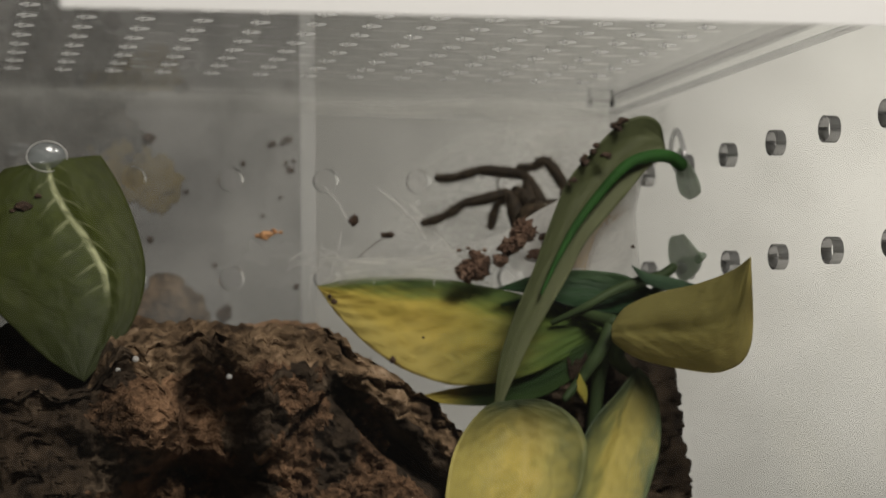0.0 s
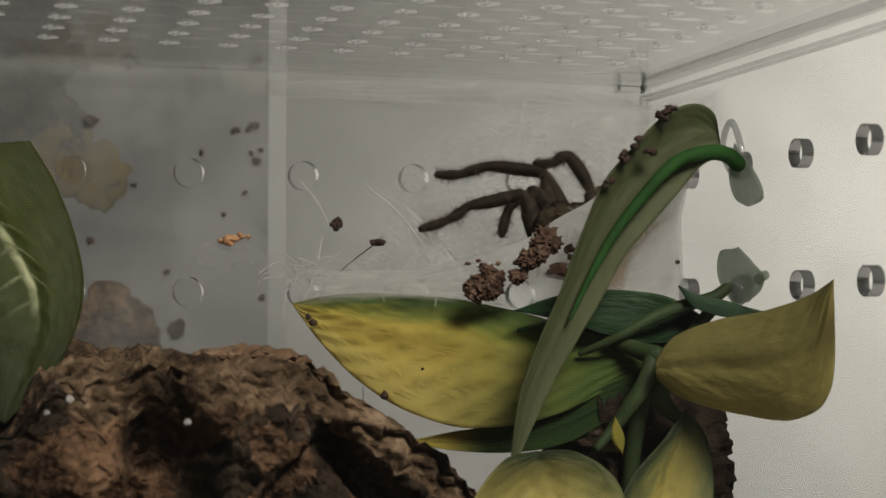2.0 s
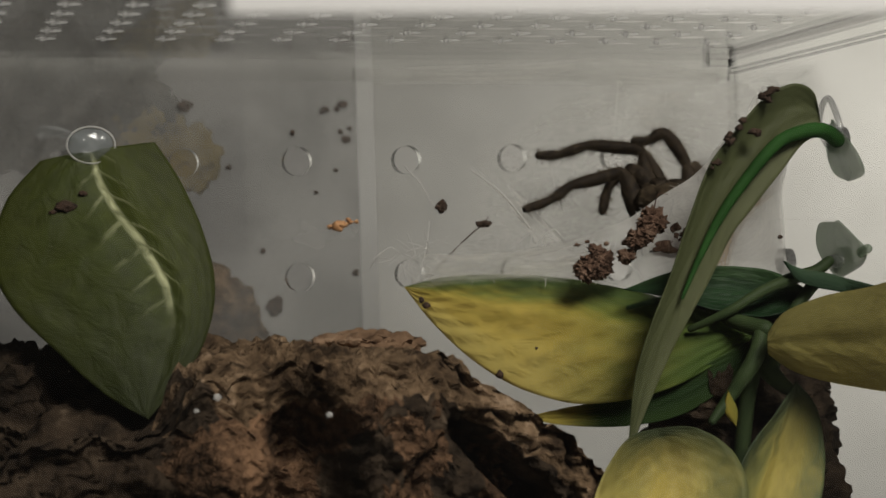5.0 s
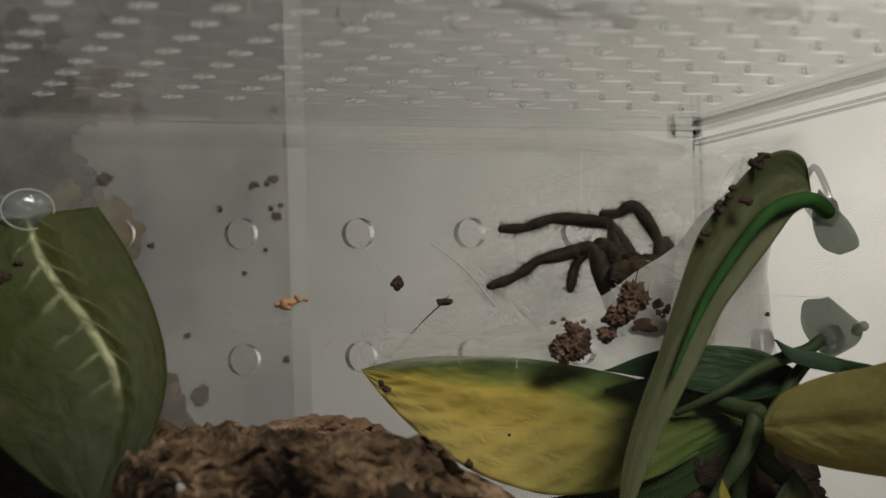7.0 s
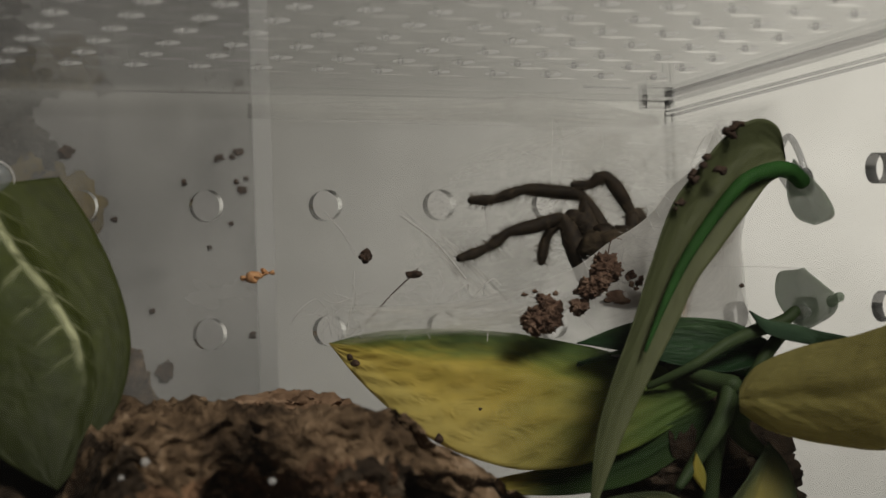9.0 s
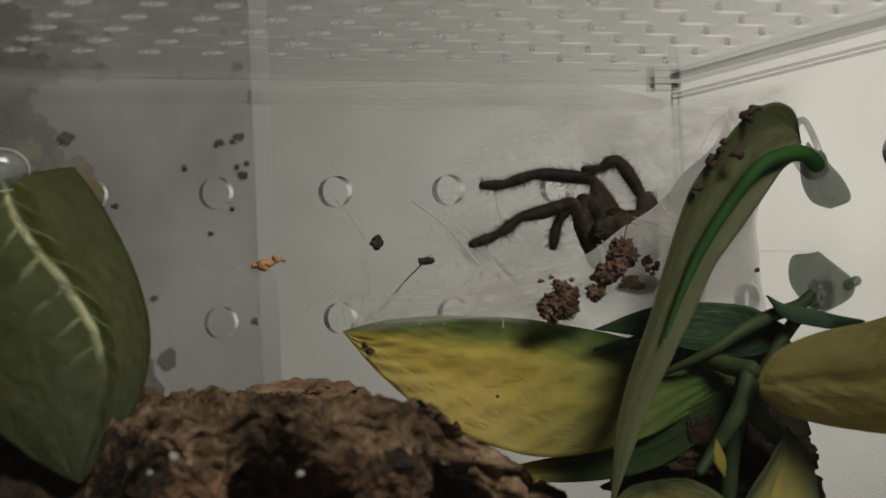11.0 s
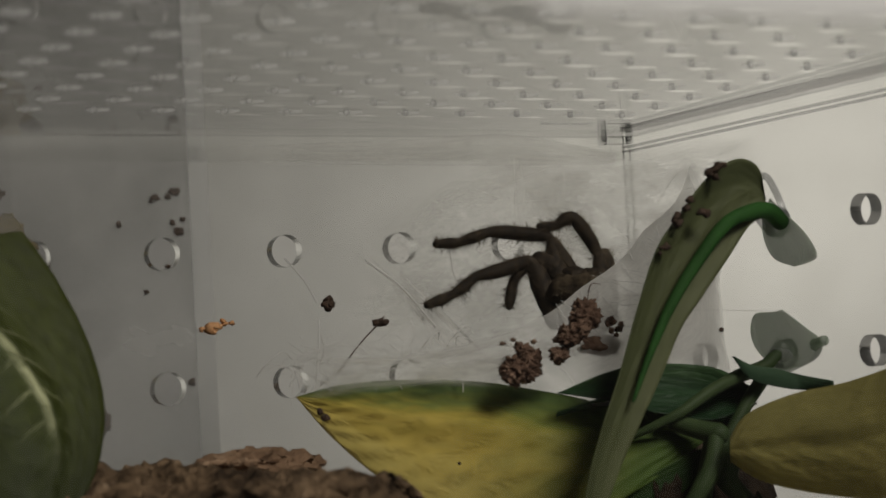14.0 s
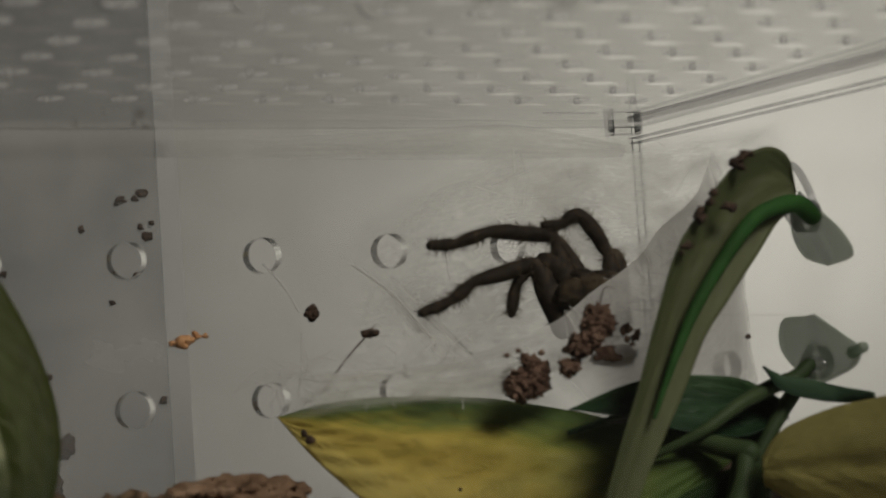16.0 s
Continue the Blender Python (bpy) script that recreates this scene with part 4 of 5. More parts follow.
    part("holding_loop", tube_bm([V(*p) for p in [(4.67, -2.94, -0.05), (4.67, -2.75, 0.18), (4.67, -2.83, 0.43), (4.67, -3.01, 0.53), (4.67, -3.18, 0.35), (4.67, -3.30, 0.09), (4.67, -3.20, -0.07)]], [0.0004] * 7, 8, 30), M_CUP, top, "clear plastic loop")
    part("suction_cup", lump_bm(V(4.66, -3.1, -1.52), (0.0006, 0.0022, 0.0009), 3.0, 3, 0.1), M_CUP, top, "clear rubber suction cup")
    blade(M_LEAF_S, [(3.76, -3.45, -1.50), (3.92, -3.50, -1.72), (4.21, -3.55, -1.82), (4.53, -3.60, -1.89), (4.66, -4.05, -1.93)], [(3.76, -3.45, -1.50), (4.05, -3.40, -1.60), (4.42, -3.35, -1.65), (4.66, -3.48, -1.74), (4.66, -4.0, -1.82)], "small dark green leaf", top, cup=0.2)
    blade(M_LEAF_T, [(2.84, -3.72, -3.02), (2.79, -3.72, -3.26), (2.94, -3.70, -3.46)], [(2.84, -3.72, -3.02), (2.96, -3.72, -3.26), (2.94, -3.70, -3.46)], "small yellow leaf", top, cup=0.1, nu=16, nv=8)


plant()


def broad_leaf():
    top = holder("broad_leaf_plant", V(-4.4, -2.1, -1.4), "broad green artificial leaf held by a suction cup", "plant")
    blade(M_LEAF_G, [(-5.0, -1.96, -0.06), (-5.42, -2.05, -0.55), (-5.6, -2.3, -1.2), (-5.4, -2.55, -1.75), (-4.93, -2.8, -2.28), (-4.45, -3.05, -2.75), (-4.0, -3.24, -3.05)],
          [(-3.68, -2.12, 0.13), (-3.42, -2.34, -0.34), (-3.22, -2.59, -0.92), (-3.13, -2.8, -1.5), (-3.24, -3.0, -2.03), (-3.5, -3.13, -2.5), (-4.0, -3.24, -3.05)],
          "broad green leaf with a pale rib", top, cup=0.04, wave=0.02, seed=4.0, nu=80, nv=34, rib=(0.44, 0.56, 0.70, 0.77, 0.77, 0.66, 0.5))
    part("suction_cup", lump_bm(V(-4.42, -2.05, 0.10), (0.0026, 0.0012, 0.0020), 3.0, 4, 0.10), M_CUPRIM, top, "clear rubber suction cup")
    ring = [V(-4.42 + 0.28 * math.cos(a), -2.1, 0.10 + 0.215 * math.sin(a)) for a in np.linspace(0.2, 2 * math.pi + 0.2, 17)]
    part("cup_rim", tube_bm(ring, [0.00011] * 3, 6, 40, lumps=0.3, caps=False), M_THREAD, top, "pale edge of the cup")
    part("peg", tube_bm([V(-4.5, -1.95, 0.15), V(-4.7, -0.9, 0.35), V(-4.8, -0.03, 0.4)], [0.0006, 0.0006, 0.0009]), M_CUP, top, "clear rubber peg")


broad_leaf()


# ---- the spider ----
def bristles_bm(pts, radii, count, length, seed):
    """Fine hairs that stand out from a limb."""
    rnd = random.Random(seed)
    bm = bmesh.new()
    pts = [Vector(p) for p in pts]
    for _ in range(count):
        u = rnd.random()
        c = spline(pts, u)
        ahead = (spline(pts, min(1, u + 0.01)) - spline(pts, max(0, u - 0.01))).normalized()
        d = Vector((rnd.gauss(0, 1), rnd.gauss(0, 1), rnd.gauss(0.15, 1)))
        d = (d - ahead * d.dot(ahead)).normalized()
        r = float(np.interp(u, np.linspace(0, 1, len(radii)), radii)) * 0.9
        long = rnd.random() < 0.3
        ln = length * (rnd.uniform(0.7, 1.3) if long else rnd.uniform(0.15, 0.45))
        way = (d - ahead * rnd.uniform(0.1, 0.9)).normalized()
        root = c + d * r
        s = way.orthogonal().normalized() * (0.000034 if long else 0.000036)
        s2 = way.cross(s)
        tip = bm.verts.new(root + way * ln + Vector((0, 0, -ln * 0.08)))
        ring = [bm.verts.new(root + s), bm.verts.new(root - s * 0.5 + s2 * 0.87), bm.verts.new(root - s * 0.5 - s2 * 0.87)]
        for k in range(3):
            bm.faces.new([ring[k], ring[(k + 1) % 3], tip])
    return bm


def spider():
    top = holder("spider", V(2.95, -1.35, -0.5), "dark brown hairy young tarantula in its silk retreat", "spider")

    def limb(name, pts, radii, hairs, seed):
        pts, radii = [V(*p) for p in pts], [r * 0.80 / 100 for r in radii]
        ob = part(name, tube_bm(pts, radii, 16, 66, lumps=0.14, seed=seed), M_SPIDER, top)
        part("bristles", bristles_bm(pts, radii, int(hairs * 2.6), 0.0009, seed), M_HAIR, ob, "fine brown bristles")

    # radii swell in each segment and pinch at the joints
    limb("leg", [(1.60, -0.7, -0.01), (1.76, -0.72, -0.01), (1.9, -0.75, 0.0), (2.05, -0.8, 0.05), (2.22, -0.85, 0.10), (2.4, -0.9, 0.10), (2.6, -0.95, 0.07), (2.8, -0.98, 0.05), (2.97, -1.0, 0.0), (2.97, -1.06, -0.14), (2.92, -1.15, -0.38)],
         [0.055, 0.082, 0.062, 0.088, 0.068, 0.1, 0.11, 0.1, 0.074, 0.11, 0.155], 900, 1)
    limb("leg", [(1.31, -0.95, -0.73), (1.48, -0.96, -0.68), (1.66, -0.97, -0.61), (1.80, -0.98, -0.53), (1.93, -1.0, -0.43), (2.1, -1.01, -0.39), (2.3, -1.03, -0.35), (2.5, -1.05, -0.29), (2.63, -1.06, -0.27), (2.70, -1.12, -0.42), (2.74, -1.2, -0.65), (2.82, -1.3, -0.98)],
         [0.05, 0.078, 0.064, 0.088, 0.066, 0.095, 0.108, 0.1, 0.08, 0.14, 0.165, 0.15], 1000, 2)
    limb("leg", [(2.39, -0.95, -0.79), (2.41, -0.95, -0.70), (2.44, -0.95, -0.58), (2.48, -0.98, -0.46), (2.56, -1.02, -0.36), (2.68, -1.08, -0.28)], [0.05, 0.078, 0.08, 0.07, 0.075, 0.07], 260, 3)
    limb("leg", [(2.84, -1.0, 0.15), (2.94, -1.0, 0.14), (3.07, -1.0, 0.15), (3.17, -1.02, 0.22), (3.27, -1.05, 0.24), (3.38, -1.08, 0.12), (3.48, -1.1, -0.04), (3.55, -1.13, -0.2), (3.55, -1.17, -0.3), (3.48, -1.27, -0.6)],
         [0.05, 0.08, 0.06, 0.09, 0.092, 0.108, 0.105, 0.078, 0.115, 0.145], 700, 4)
    limb("leg", [(3.0, -1.05, -0.06), (3.07, -1.1, -0.2), (3.13, -1.16, -0.34), (3.18, -1.25, -0.5)], [0.08, 0.09, 0.085, 0.08], 200, 5)
    limb("leg", [(2.78, -1.05, -0.25), (2.86, -1.1, -0.3), (2.94, -1.15, -0.38), (2.98, -1.25, -0.6)], [0.13, 0.15, 0.16, 0.16], 260, 6)
    limb("palp", [(3.72, -1.0, -0.17), (3.74, -1.03, -0.28), (3.72, -1.08, -0.42), (3.62, -1.17, -0.68)], [0.055, 0.1, 0.1, 0.1], 220, 7)
    part("carapace", lump_bm(V(3.14, -1.4, -0.66), (0.0044, 0.0036, 0.0027), 2.0, 4, 0.16), M_BODY, top, "brown hairy carapace")
    part("abdomen", lump_bm(V(3.1, -1.5, -0.92), (0.0042, 0.003, 0.0026), 5.0, 4, 0.10), M_BODY, top, "brown hairy abdomen")
    for k, (x, z) in enumerate(((2.86, -0.62), (3.02, -0.50), (3.26, -0.52), (3.42, -0.58))):
        part("coxa", lump_bm(V(x, -1.42, z), (0.0016, 0.0018, 0.0015), k * 3.0, 3, 0.12), M_SPIDER, top)
    part("bristles", bristles_bm([V(2.8, -1.5, -0.85), V(3.1, -1.5, -0.66), V(3.45, -1.45, -0.62)], [0.002, 0.0030, 0.002], 1300, 0.0006, 9), M_HAIR, top, "fine brown bristles")
    part("bristles", bristles_bm([V(2.7, -1.5, -1.05), V(3.1, -1.5, -0.9), V(3.4, -1.45, -0.8)], [0.002, 0.0028, 0.002], 800, 0.0006, 10), M_HAIR, top, "fine brown bristles")


spider()


# ---- silk ----
def fade(u, v):
    e = min(u, 1 - u, v, 1 - v) / 0.22
    return min(1.0, e) ** 1.5


def thread(top, pts, r=0.00005, label=""):
    part("silk_thread", tube_bm([V(*p) for p in pts], [r, r, r], 5, 14), M_THREAD, top, label)


def web():
    top = holder("spider_web", V(3.4, -2.2, -0.8), "sheets of grey white silk spun into the corner", "web")
    sheet_ob("silk_sheet", [[V(1.6, -1.9, -1.15), V(2.32, -1.9, -0.92), V(2.8, -1.95, -0.62), V(3.25, -2.0, -0.37), V(3.5, -2.3, 0.0), V(3.72, -2.6, 0.3), V(3.95, -2.6, 0.75)],
                            [V(2.0, -2.2, -1.5), V(2.55, -2.3, -1.32), V(3.1, -2.4, -1.1), V(3.6, -2.6, -0.8), V(3.8, -2.7, -0.4), V(3.95, -2.75, 0.0), V(4.1, -2.7, 0.4)],
                            [V(2.4, -2.5, -2.0), V(2.8, -2.55, -2.05), V(3.4, -2.6, -2.1), V(4.2, -2.75, -1.95), V(4.1, -2.8, -1.3), V(4.08, -2.85, -0.6), V(4.3, -2.85, 0.3)]], M_SILK, top, "dense silk sheet", rough=0.0006, thin=lambda u, v: min(1.0, u / 0.22, (1.02 - v) / 0.3 + 0.6 * max(0.0, u - 0.4), (1.02 - u) / 0.15))
    sheet_ob("silk_sheet", [[V(0.84, -0.75, -0.36), V(1.33, -0.8, -1.0), V(1.5, -1.5, -1.7)], [V(1.28, -0.65, -0.39), V(1.86, -0.85, -1.1), V(2.2, -1.9, -1.8)]], M_VEIL, top, "thin silk veil", thin=fade)
    sheet_ob("silk_sheet", [[V(-0.4, -1.05, -1.25), V(0.8, -1.5, -1.25), V(1.9, -2.0, -1.15)], [V(-0.4, -1.1, -1.75), V(0.8, -1.8, -1.66), V(2.2, -2.5, -1.8)]], M_VEIL, top, "thin silk veil", thin=fade)
    sheet_ob("silk_sheet", [[V(2.4, -0.06, 1.05), V(3.6, -0.1, 1.1), V(4.66, -1.2, 1.15), V(4.66, -3.0, 1.0)], [V(3.0, -0.06, 0.6), V(3.7, -0.3, 0.4), V(4.4, -1.6, 0.3), V(4.66, -3.1, 0.5)], [V(3.4, -0.06, 0.0), V(3.9, -0.5, -0.5), V(4.2, -2.0, -0.5), V(4.5, -3.0, 0.2)]],
             M_VEIL, top, "thin silk veil in the corner", thin=fade)
    sheet_ob("silk_sheet", [[V(3.0, -0.05, 1.2), V(4.6, -0.05, 1.2)], [V(1.0, -0.05, 0.2), V(4.6, -0.05, 0.2)], [V(0.2, -0.05, -1.5), V(4.6, -0.05, -1.5)]], M_FILM, top, "thin silk film on the panel", nu=20, nv=20, thin=fade)
    sheet_ob("silk_sheet", [[V(-1.2, -0.12, 1.2), V(1.5, -0.12, 1.3), V(3.0, -0.12, 1.38), V(4.6, -0.12, 1.12)], [V(-1.2, -0.1, 1.02), V(1.5, -0.1, 0.98), V(3.0, -0.1, 0.97), V(4.6, -0.1, 0.98)]], M_BAND, top, "matted silk under the lid", nu=40, nv=10, thin=lambda u, v: min(1.0, u / 0.2, (1 - u) / 0.05, v / 0.12, (1 - v) / 0.12))
    for pts, w in (([(0.62, -0.8, -0.12), (1.0, -0.85, -0.52), (1.45, -0.95, -1.12)], 0.05), ([(0.95, -0.8, -0.3), (1.5, -0.9, -0.85), (1.85, -1.2, -1.35)], 0.09), ([(-0.3, -1.1, -1.3), (0.9, -1.6, -1.32), (2.0, -2.3, -1.05)], 0.06), ([(0.6, -1.4, -1.55), (1.4, -1.9, -1.45), (2.1, -2.4, -1.28)], 0.10)):
        sheet_ob("silk_fold", [[V(p[0], p[1], p[2] + w) for p in pts], [V(p[0] + w, p[1] - 0.05, p[2] - w) for p in pts]], M_VEIL, top, "white fold in the silk", nu=30, nv=6, thin=lambda u, v: min(1.0, u / 0.2, (1 - u) / 0.2) * min(1.0, v / 0.3, (1 - v) / 0.3 + 0.2))
    sheet_ob("silk_sheet", [[V(2.75, -2.82, -1.75), V(2.95, -2.8, -1.2), V(3.3, -2.84, -0.75), V(3.85, -2.9, -0.38)], [V(3.3, -2.86, -1.75), V(3.4, -2.86, -1.3), V(3.6, -2.9, -0.95), V(3.98, -2.94, -0.62)]], M_TAN, top, "patch of silk stained tan", nu=30, nv=20, thin=fade)
    rnd = random.Random(5)
    lower = [V(2.0, -2.2, -1.5), V(2.55, -2.3, -1.32), V(3.1, -2.4, -1.1), V(3.6, -2.6, -0.8), V(3.8, -2.7, -0.4), V(3.95, -2.75, 0.0), V(4.1, -2.7, 0.4)]
    upper = [V(1.5, -1.88, -1.15), V(2.32, -1.88, -0.92), V(2.8, -1.93, -0.62), V(3.25, -1.98, -0.37), V(3.5, -2.28, 0.0), V(3.72, -2.58, 0.3), V(3.95, -2.58, 0.75)]
    for _ in range(110):  # fibres laid over the dense sheet
        u = rnd.random()
        w = min(1.0, max(0.0, u + rnd.uniform(-0.2, 0.2)))
        p, q = spline(upper, u), spline(lower, w)
        a, b = rnd.uniform(-0.1, 0.6), rnd.uniform(0.4, 1.2)
        p, q = p.lerp(q, a), p.lerp(q, b)
        m = (p + q) / 2 + Vector((rnd.uniform(-0.001, 0.001), -0.0003, rnd.uniform(-0.001, 0.001)))
        off = Vector((0, -0.0006, 0))
        part("silk_thread", tube_bm([p + off, m + off, q + off], [rnd.choice((0.00002, 0.00003, 0.00005))] * 3, 4, 10), M_THREAD, top)
    for _ in range(80):  # loose tuft over the leaf tip
        p = Vector((-0.45 + 2.1 * rnd.random() ** 1.5, -1.0, rnd.uniform(-1.6, -1.12)))
        p.y = -1.0 - 0.45 * max(0, p.x)
        q = p + Vector((rnd.uniform(-0.5, 0.5), rnd.uniform(-0.2, 0.2), rnd.uniform(-0.35, 0.3)))
        m = (p + q) / 2 + Vector((rnd.uniform(-0.15, 0.15), 0, rnd.uniform(-0.15, 0.15)))
        thread(top, [p, m, q], rnd.choice((0.00003, 0.00005, 0.00007)))
    for _ in range(9):  # fine strands on the corner and the side panel
        p = Vector((rnd.uniform(4.1, 4.66), rnd.uniform(-2.2, -0.1), rnd.uniform(0.2, 1.25)))
        q = p + Vector((rnd.uniform(-0.5, 0.0), rnd.uniform(-1.4, 0.2), rnd.uniform(-0.7, 0.3)))
        thread(top, [p, (p + q) / 2 + Vector((0, 0, rnd.uniform(-0.12, 0.05))), q], 0.00003)
    for _ in range(8):  # strands up to the corner of the lid
        p = Vector((rnd.uniform(2.2, 4.4), rnd.uniform(-0.4, -0.1), rnd.uniform(0.5, 1.15)))
        q = p + Vector((rnd.uniform(-0.3, 0.9), rnd.uniform(-0.6, 0.0), rnd.uniform(-0.8, 0.2)))
        thread(top, [p, (p + q) / 2 + Vector((0, 0, rnd.uniform(-0.1, 0.06))), q], 0.00003)
    thread(top, [(0.62, -0.85, -0.2), (1.0, -0.95, -0.52), (1.3, -1.15, -0.98)], 0.00016, "thick white silk strand")
    thread(top, [(-0.05, -0.05, -0.1), (0.15, -0.1, -0.35), (0.28, -0.15, -0.62)], 0.00014, "thick white silk strand")
    thread(top, [(0.1, -0.6, -0.85), (0.0, -0.8, -1.15), (-0.15, -1.0, -1.5)], 0.0001, "white silk strand")
    thread(top, [(1.75, -0.75, 0.02), (1.8, -0.72, -0.35), (1.9, -0.8, -0.75)], 0.00006)
    thread(top, [(3.3, -2.9, -0.95), (4.2, -3.2, -1.0), (4.7, -3.4, -1.05)], 0.00003)


web()


# ---- crumbs ----
def clump(name, bits, mat, label, category, fine=2, amount=0.8, scale=1.8):
    """A clump of many crumbs stuck together: one mesh of lumps."""
    rnd = random.Random(len(bits) * 7 + int(bits[0][0][0] * 10))
    bm = bmesh.new()
    for at, n, spread, size in bits:
        for _ in range(n):
            p = V(at[0] + rnd.gauss(0, spread), at[1] + rnd.gauss(0, spread * 0.25), at[2] + rnd.gauss(0, spread * 0.75))
            s = size * rnd.uniform(0.5, 1.2) / 100
            other = lump_bm(p, (s, s * rnd.uniform(0.6, 1), s * rnd.uniform(0.6, 1)), rnd.uniform(0, 50), fine if size > 0.05 else 2, amount, scale)
            me = bpy.data.meshes.new("bits")
            other.to_mesh(me)
            other.free()
            bm.from_mesh(me)
            bpy.data.meshes.remove(me)
    return tagged(part(name, bm, mat), label, category)


def crumbs():
    label = "brown clump of chewed prey remains caught in silk"
    clump("food_remains", [((2.42, -2.7, -0.97), 9, 0.06, 0.10), ((2.27, -2.7, -1.06), 9, 0.06, 0.10), ((2.14, -2.68, -1.2), 7, 0.04, 0.10), ((2.06, -2.66, -1.38), 5, 0.03, 0.085), ((2.3, -2.7, -1.02), 16, 0.12, 0.03)], M_BOLUS, label, "prey remains", 4, 0.85, 2.6)
    clump("food_remains", [((1.74, -2.42, -1.46), 10, 0.075, 0.10), ((1.56, -2.42, -1.54), 9, 0.06, 0.09), ((1.72, -2.42, -1.36), 6, 0.05, 0.08), ((1.70, -2.42, -1.45), 30, 0.13, 0.03), ((1.62, -2.4, -1.2), 3, 0.03, 0.035)], M_BOLUS, label, "prey remains", 4, 0.85, 2.6)
    clump("food_remains", [((2.75, -2.75, -1.1), 6, 0.07, 0.05)], M_BOLUS, label, "prey remains")
    tagged(part("food_remains", lump_bm(V(2.78, -2.3, -1.30), (0.0026, 0.0008, 0.0011), 6.0, 4, 0.3, 2.0), M_BOLUS), "brown husk wrapped in silk", "prey remains")
    for k, at in enumerate(((3.57, -3.68, 0.57), (3.45, -3.68, 0.48), (3.19, -3.66, 0.21), (3.33, -3.72, 0.05), (3.0, -3.66, -0.02), (3.14, -3.66, 0.12), (2.82, -3.66, -0.3))):
        clump("soil_crumb", [(at, 6, 0.035, 0.042)], M_CRUMB, "dark soil crumb stuck to the olive leaf", "debris")
    clump("orange_scrap", [((-0.98, -0.06, -0.87), 10, 0.035, 0.065), ((-0.86, -0.06, -0.81), 6, 0.03, 0.04), ((-1.12, -0.06, -0.86), 5, 0.025, 0.035)], M_ORANGE, "orange scrap stuck on the clear panel", "debris")
    clump("soil_crumb", [((0.36, -0.3, -0.64), 8, 0.04, 0.045)], M_CRUMB, "dark soil crumb hanging in silk", "debris")
    twig = holder("twig", V(0.76, -0.79, -0.91), "thin dark twig with a crumb on its end", "debris")
    part("stalk", tube_bm([V(0.86, -0.75, -0.82), V(0.76, -0.79, -0.91), V(0.4, -1.0, -1.15), V(0.1, -1.2, -1.38), V(-0.02, -1.25, -1.48)], [0.00005, 0.0001, 0.00008, 0.00007, 0.00004], 6, 20), M_CRUMB, twig)
    part("crumb", lump_bm(V(0.77, -0.8, -0.90), (0.0009, 0.0005, 0.0005), 4.0, 3, 0.6), M_CRUMB, twig)
    for at, s in (((0.57, -1.93, -2.81), 0.055), ((0.97, -2.2, -2.49), 0.022), ((-0.16, -1.24, -1.93), 0.05), ((-0.22, -1.24, -1.86), 0.04), ((3.62, -2.9, -0.35), 0.03), ((3.95, -3.0, -1.2), 0.03)):
        tagged(part("soil_crumb", lump_bm(V(*at), (s / 100, s / 140, s / 110), at[0] * 9, 2, 0.5), M_CRUMB), "tiny dark soil crumb", "debris")
    for at, size in (((-2.26, -4.66, -2.99), 0.0004), ((-3.46, -4.62, -2.75), 0.00042), ((-3.68, -4.62, -2.88), 0.0003)):
        tagged(part("silk_tuft", lump_bm(V(*at), (size, size * 0.6, size * 0.8), at[0] * 5, 3, 0.5), M_THREAD), "small pale tuft of silk on the log", "web")
    root = holder("dry_root", V(2.4, -2.72, -0.8), "thin dry root hanging over the food remains", "debris")
    part("stalk", tube_bm([V(2.36, -2.74, -0.92), V(2.40, -2.73, -0.72), V(2.46, -2.72, -0.62), V(2.58, -2.7, -0.63)], [0.00008, 0.00007, 0.00006, 0.00004], 6, 18), M_BOLUS, root)
    tagged(part("seed", lump_bm(V(1.57, -2.12, -3.38), (0.001, 0.0007, 0.0009), 3.0, 3, 0.15), M_BOLUS), "round brown seed on a dark leaf", "seed")
    for at, size in (((-4.76, -2.29, -0.62), 0.0011), ((-4.55, -2.27, -0.47), 0.0005), ((-4.9, -2.28, -0.68), 0.0004)):
        tagged(part("soil_crumb", lump_bm(V(*at), (size, size * 0.4, size * 0.6), at[0] * 3, 3, 0.5), M_CRUMB), "dark soil crumb on the broad leaf", "debris")


crumbs()


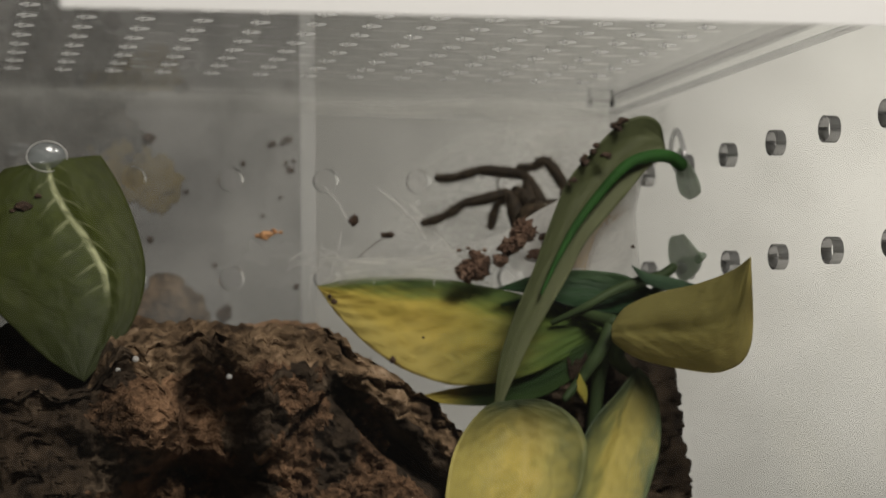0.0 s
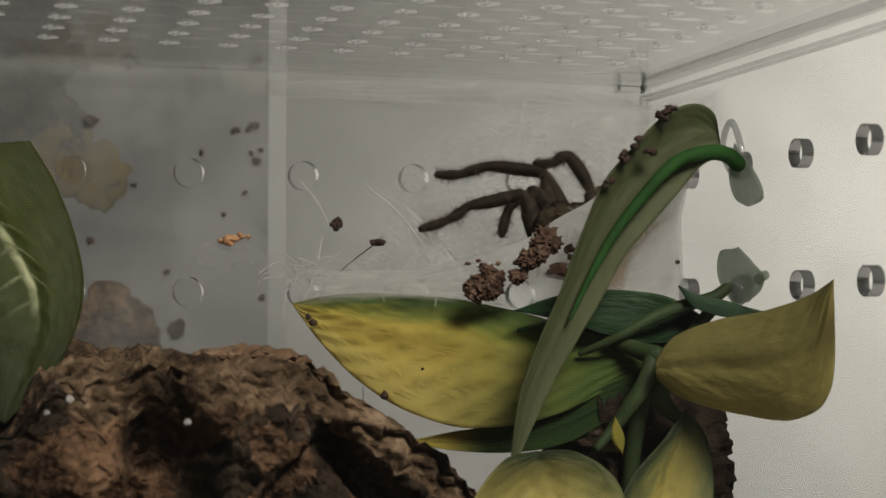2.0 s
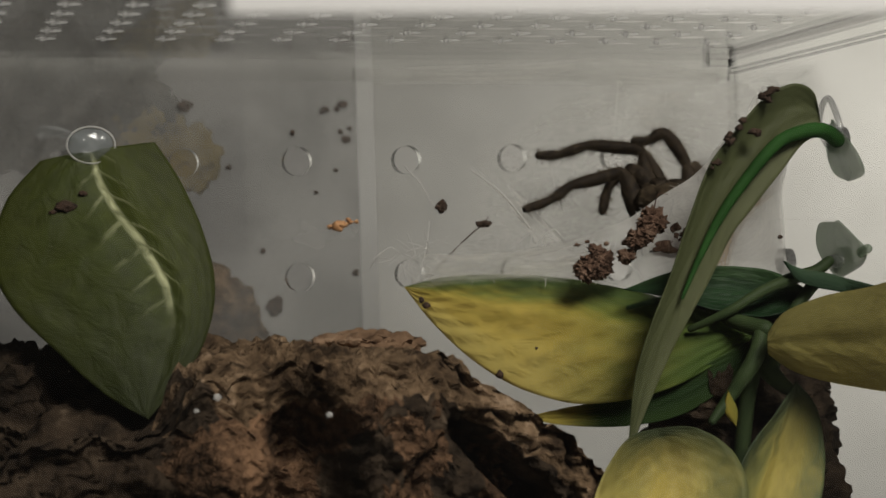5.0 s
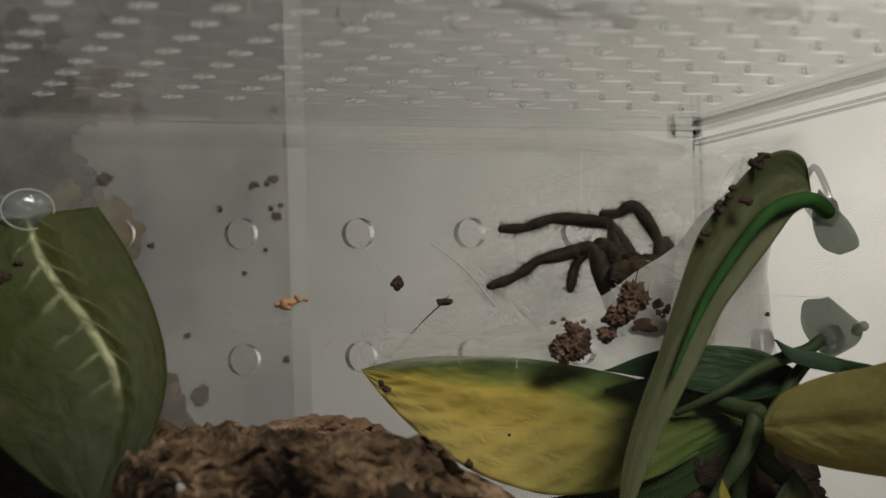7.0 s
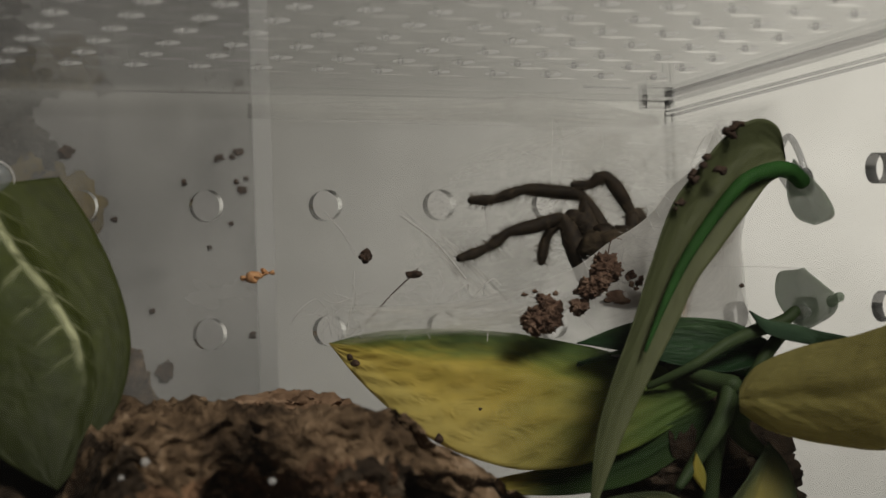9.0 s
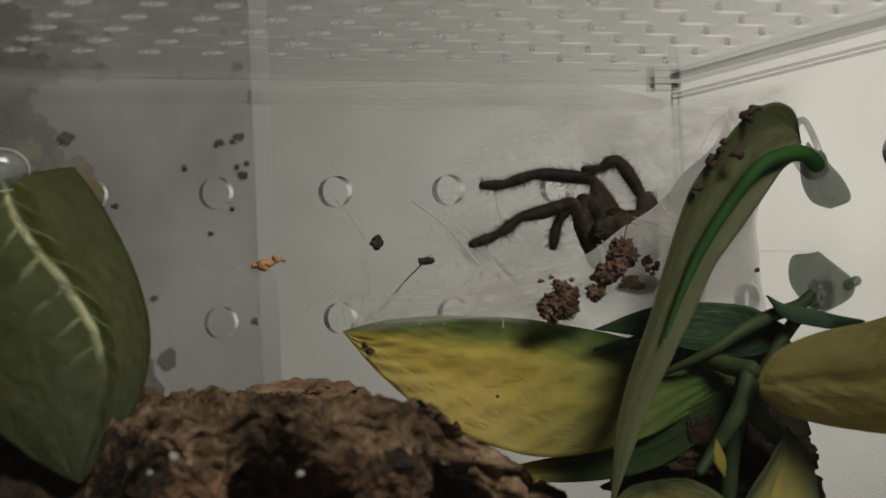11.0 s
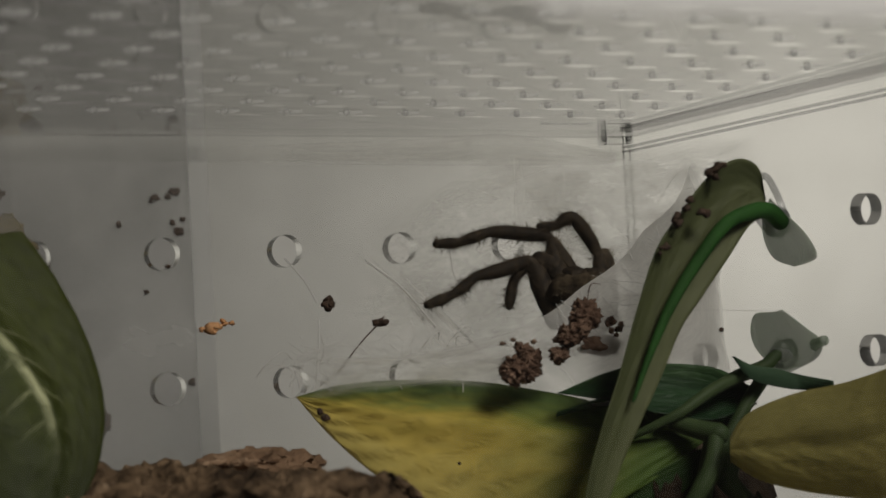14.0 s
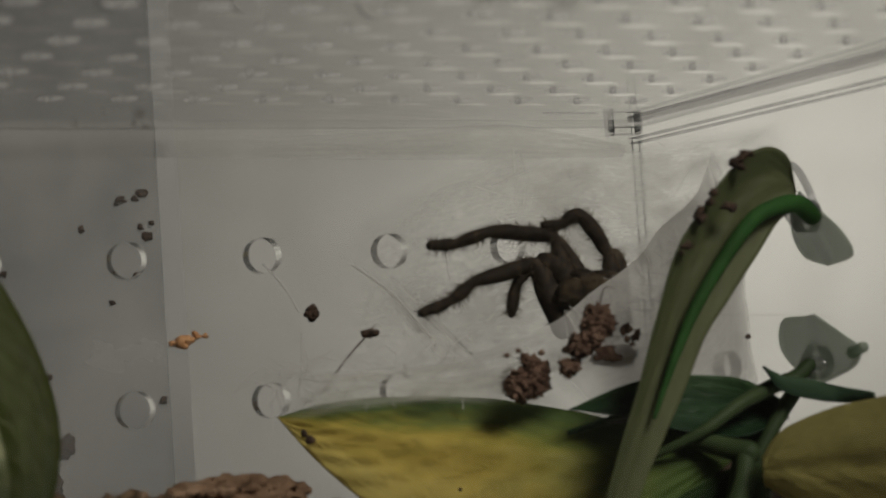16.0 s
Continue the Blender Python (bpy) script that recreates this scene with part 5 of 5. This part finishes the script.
# ---- the neighbouring enclosure ----
def neighbour():
    top = holder("neighbour_terrarium", V(-4.3, 9.4, -8.7), "dusty acrylic enclosure standing behind", "terrarium")
    bm = plate_bm((-9.3, 0.42), (-8.7, 8.0), [], 0.1, 1, 0.2, lambda u, v, w: V(u, 4.4 + w, v), single=True)
    part("front_panel", bm, [M_FAR, M_EDGE, M_CLEAR, M_CLEAR], top, "dusty front panel", smooth=False)
    part("corner_edge", box_bm(V(0.425, 4.4, -8.7), V(0.70, 4.43, 8.0)), M_SEAM, top, "pale glued panel edge", smooth=False)
    for name, us, place in (("side_panel", (4.61, 14.0), lambda u, v, w: V(0.48 + w, u, v)), ("side_panel", (4.61, 14.0), lambda u, v, w: V(-9.3 + w, u, v)), ("back_panel", (-9.12, 0.47), lambda u, v, w: V(u, 14.02 + w, v))):
        bm = plate_bm(us, (-8.7, 8.0), [], 0.1, 1, 0.18, place, single=True)
        part(name, bm, [M_DIM if name == "back_panel" else M_CLEAR, M_CLEAR, M_CLEAR, M_CLEAR], top, "clear rear panel with a tint added to dim the background" if name == "back_panel" else "clear panel", smooth=False)
    for bits in ([((-2.95, 5.0, 1.2), 160, 0.28, 0.14), ((-2.4, 4.9, 1.05), 12, 0.10, 0.07)], [((-4.4, 5.05, 1.3), 300, 0.5, 0.19), ((-5.2, 5.05, 0.9), 200, 0.55, 0.17), ((-3.9, 5.1, 2.3), 300, 0.6, 0.18)]):
        clump("cork_piece", bits, M_DARKBARK, "crumbly dark cork behind the dusty panel", "cork bark", 3)
    for at, size, seed in (((-2.2, 4.9, 0.42), (0.0048, 0.0008, 0.0052), 3.5), ((-2.8, 4.9, 0.75), (0.005, 0.0008, 0.0045), 8.5)):
        tagged(part("dry_leaf", lump_bm(V(*at), size, seed, 4, 0.7), M_OCHRE), "dry ochre leaf behind the dusty panel", "leaf")


neighbour()


def specks():
    """Specks of soil on the dusty panel behind."""
    rnd = random.Random(3)
    for x, z, s in ((0.2, 1.13, 0.11), (0.1, 1.06, 0.06), (0.24, 0.58, 0.10), (0.3, 0.75, 0.05), (0.32, -1.5, 0.07), (-0.15, 1.0, 0.05), (-0.1, 1.05, 0.09), (0.15, 0.7, 0.05), (-1.63, 0.17, 0.07), (-0.27, -0.24, 0.05), (-0.97, -1.97, 0.16),
                    (-2.28, 1.11, 0.14), (-0.62, 0.69, 0.05), (-1.13, -1.12, 0.06), (-2.27, -0.67, 0.08), (0.05, 0.1, 0.05), (-1.4, -1.7, 0.07)):
        ob = part("soil_crumb", lump_bm(V(x, 4.37, z), (s / 150, 0.0003, s / 150 * rnd.uniform(0.6, 1.2)), x * 5 + z, 3, 0.9), M_CRUMB)
        tagged(ob, "dark soil speck on the dusty panel behind", "debris")


specks()


# ---- label ----
def label():
    """A paper label with one line of large writing."""
    def askew(lo, hi):
        bm = box_bm(V(*lo), V(*hi))
        for v in bm.verts:
            v.co.z += 0.012 * (v.co.x + 0.03)
        return bm

    ob = part("paper_label", askew((-5.05, -14.61, -0.02), (3.4, -14.58, 1.1)), M_PAPER, smooth=False)
    tagged(ob, "white paper label on the front panel with dark writing", "label")
    rnd = random.Random(12)
    x = -4.8
    while x < 3.1:
        for _ in range(rnd.randint(4, 7)):
            w = rnd.uniform(0.10, 0.16)
            low, high = rnd.choice((0.43, 0.43, 0.43, 0.33)), rnd.choice((0.66, 0.66, 0.78))
            for lo, hi in (((x, low), (x + 0.045, high)), ((x + w - 0.045, 0.43), (x + w, 0.66)), ((x + 0.05, 0.61), (x + w - 0.05, 0.66))):
                part("text_bar", askew((lo[0], -14.625, lo[1]), (hi[0], -14.612, hi[1])), M_INK, ob, "bar of dark writing", smooth=False)
            x += w + 0.06
        x += 0.17


label()


# ---- an insect that creeps behind the log ----
insect = holder("feeder_insect", V(0.55, -2.2, -3.6), "small insect behind the log, only its thin antenna showing", "insect")
insect.matrix_basis = Matrix.Identity(4)
bpy.context.view_layer.update()
part("antenna", tube_bm([(0, 0, 0), (0.0002, 0, -0.006), (0, 0, -0.013), (-0.0005, 0, -0.02)], [0.00004, 0.00008, 0.0001, 0.00012], 6, 20), M_CRUMB, insect, "thin dark antenna")
feeler = part("antenna", tube_bm([(0, 0, 0), (0.0002, 0, -0.006), (0, 0, -0.012), (-0.0003, 0, -0.018)], [0.00004, 0.00008, 0.0001, 0.00012], 6, 20), M_CRUMB, insect, "thin dark antenna")
FEEL = [
    (0, 0.50, -2.40, 20.0),
    (2.3, 0.50, -2.40, 20.0),
    (2.5, 0.92, -0.22, 49.2),
    (2.6, 1.00, -0.17, 57.2),
    (2.8, 0.70, -2.40, 30.0),
    (16, 0.50, -2.40, 20.0),
]
CREEP = [
    (0, 0.18, -2.76, 19.4),
    (0.5, 0.55, -3.50, 5.0),
    (1, 0.11, -2.45, 0.0),
    (1.5, 0.60, -3.60, 3.0),
    (1.8, 0.27, -2.60, 3.7),
    (2.1, 0.23, -2.73, 2.0),
    (2.4, 0.18, -2.67, 0.0),
    (2.7, -0.08, -2.42, -19.1),
    (3, -0.59, -2.26, -35.6),
    (3.3, 0.16, -2.07, -12.1),
    (3.5, 0.35, -2.40, -14.2),
    (3.6, 0.52, -2.75, -14.0),
    (3.9, 0.89, -3.20, -9.5),
    (4.2, 1.40, -4.20, 0.0),
    (16, 1.40, -4.20, 0.0),
]


def motions():
    walk(insect, [(t, pose(x / 100, -0.022, (z + BASE) / 100, 0, lean, 0)) for t, x, z, lean in CREEP])
    walk(feeler, [(t, pose(x / 100, 0, z / 100, 0, lean, 0)) for t, x, z, lean in FEEL])


motions()
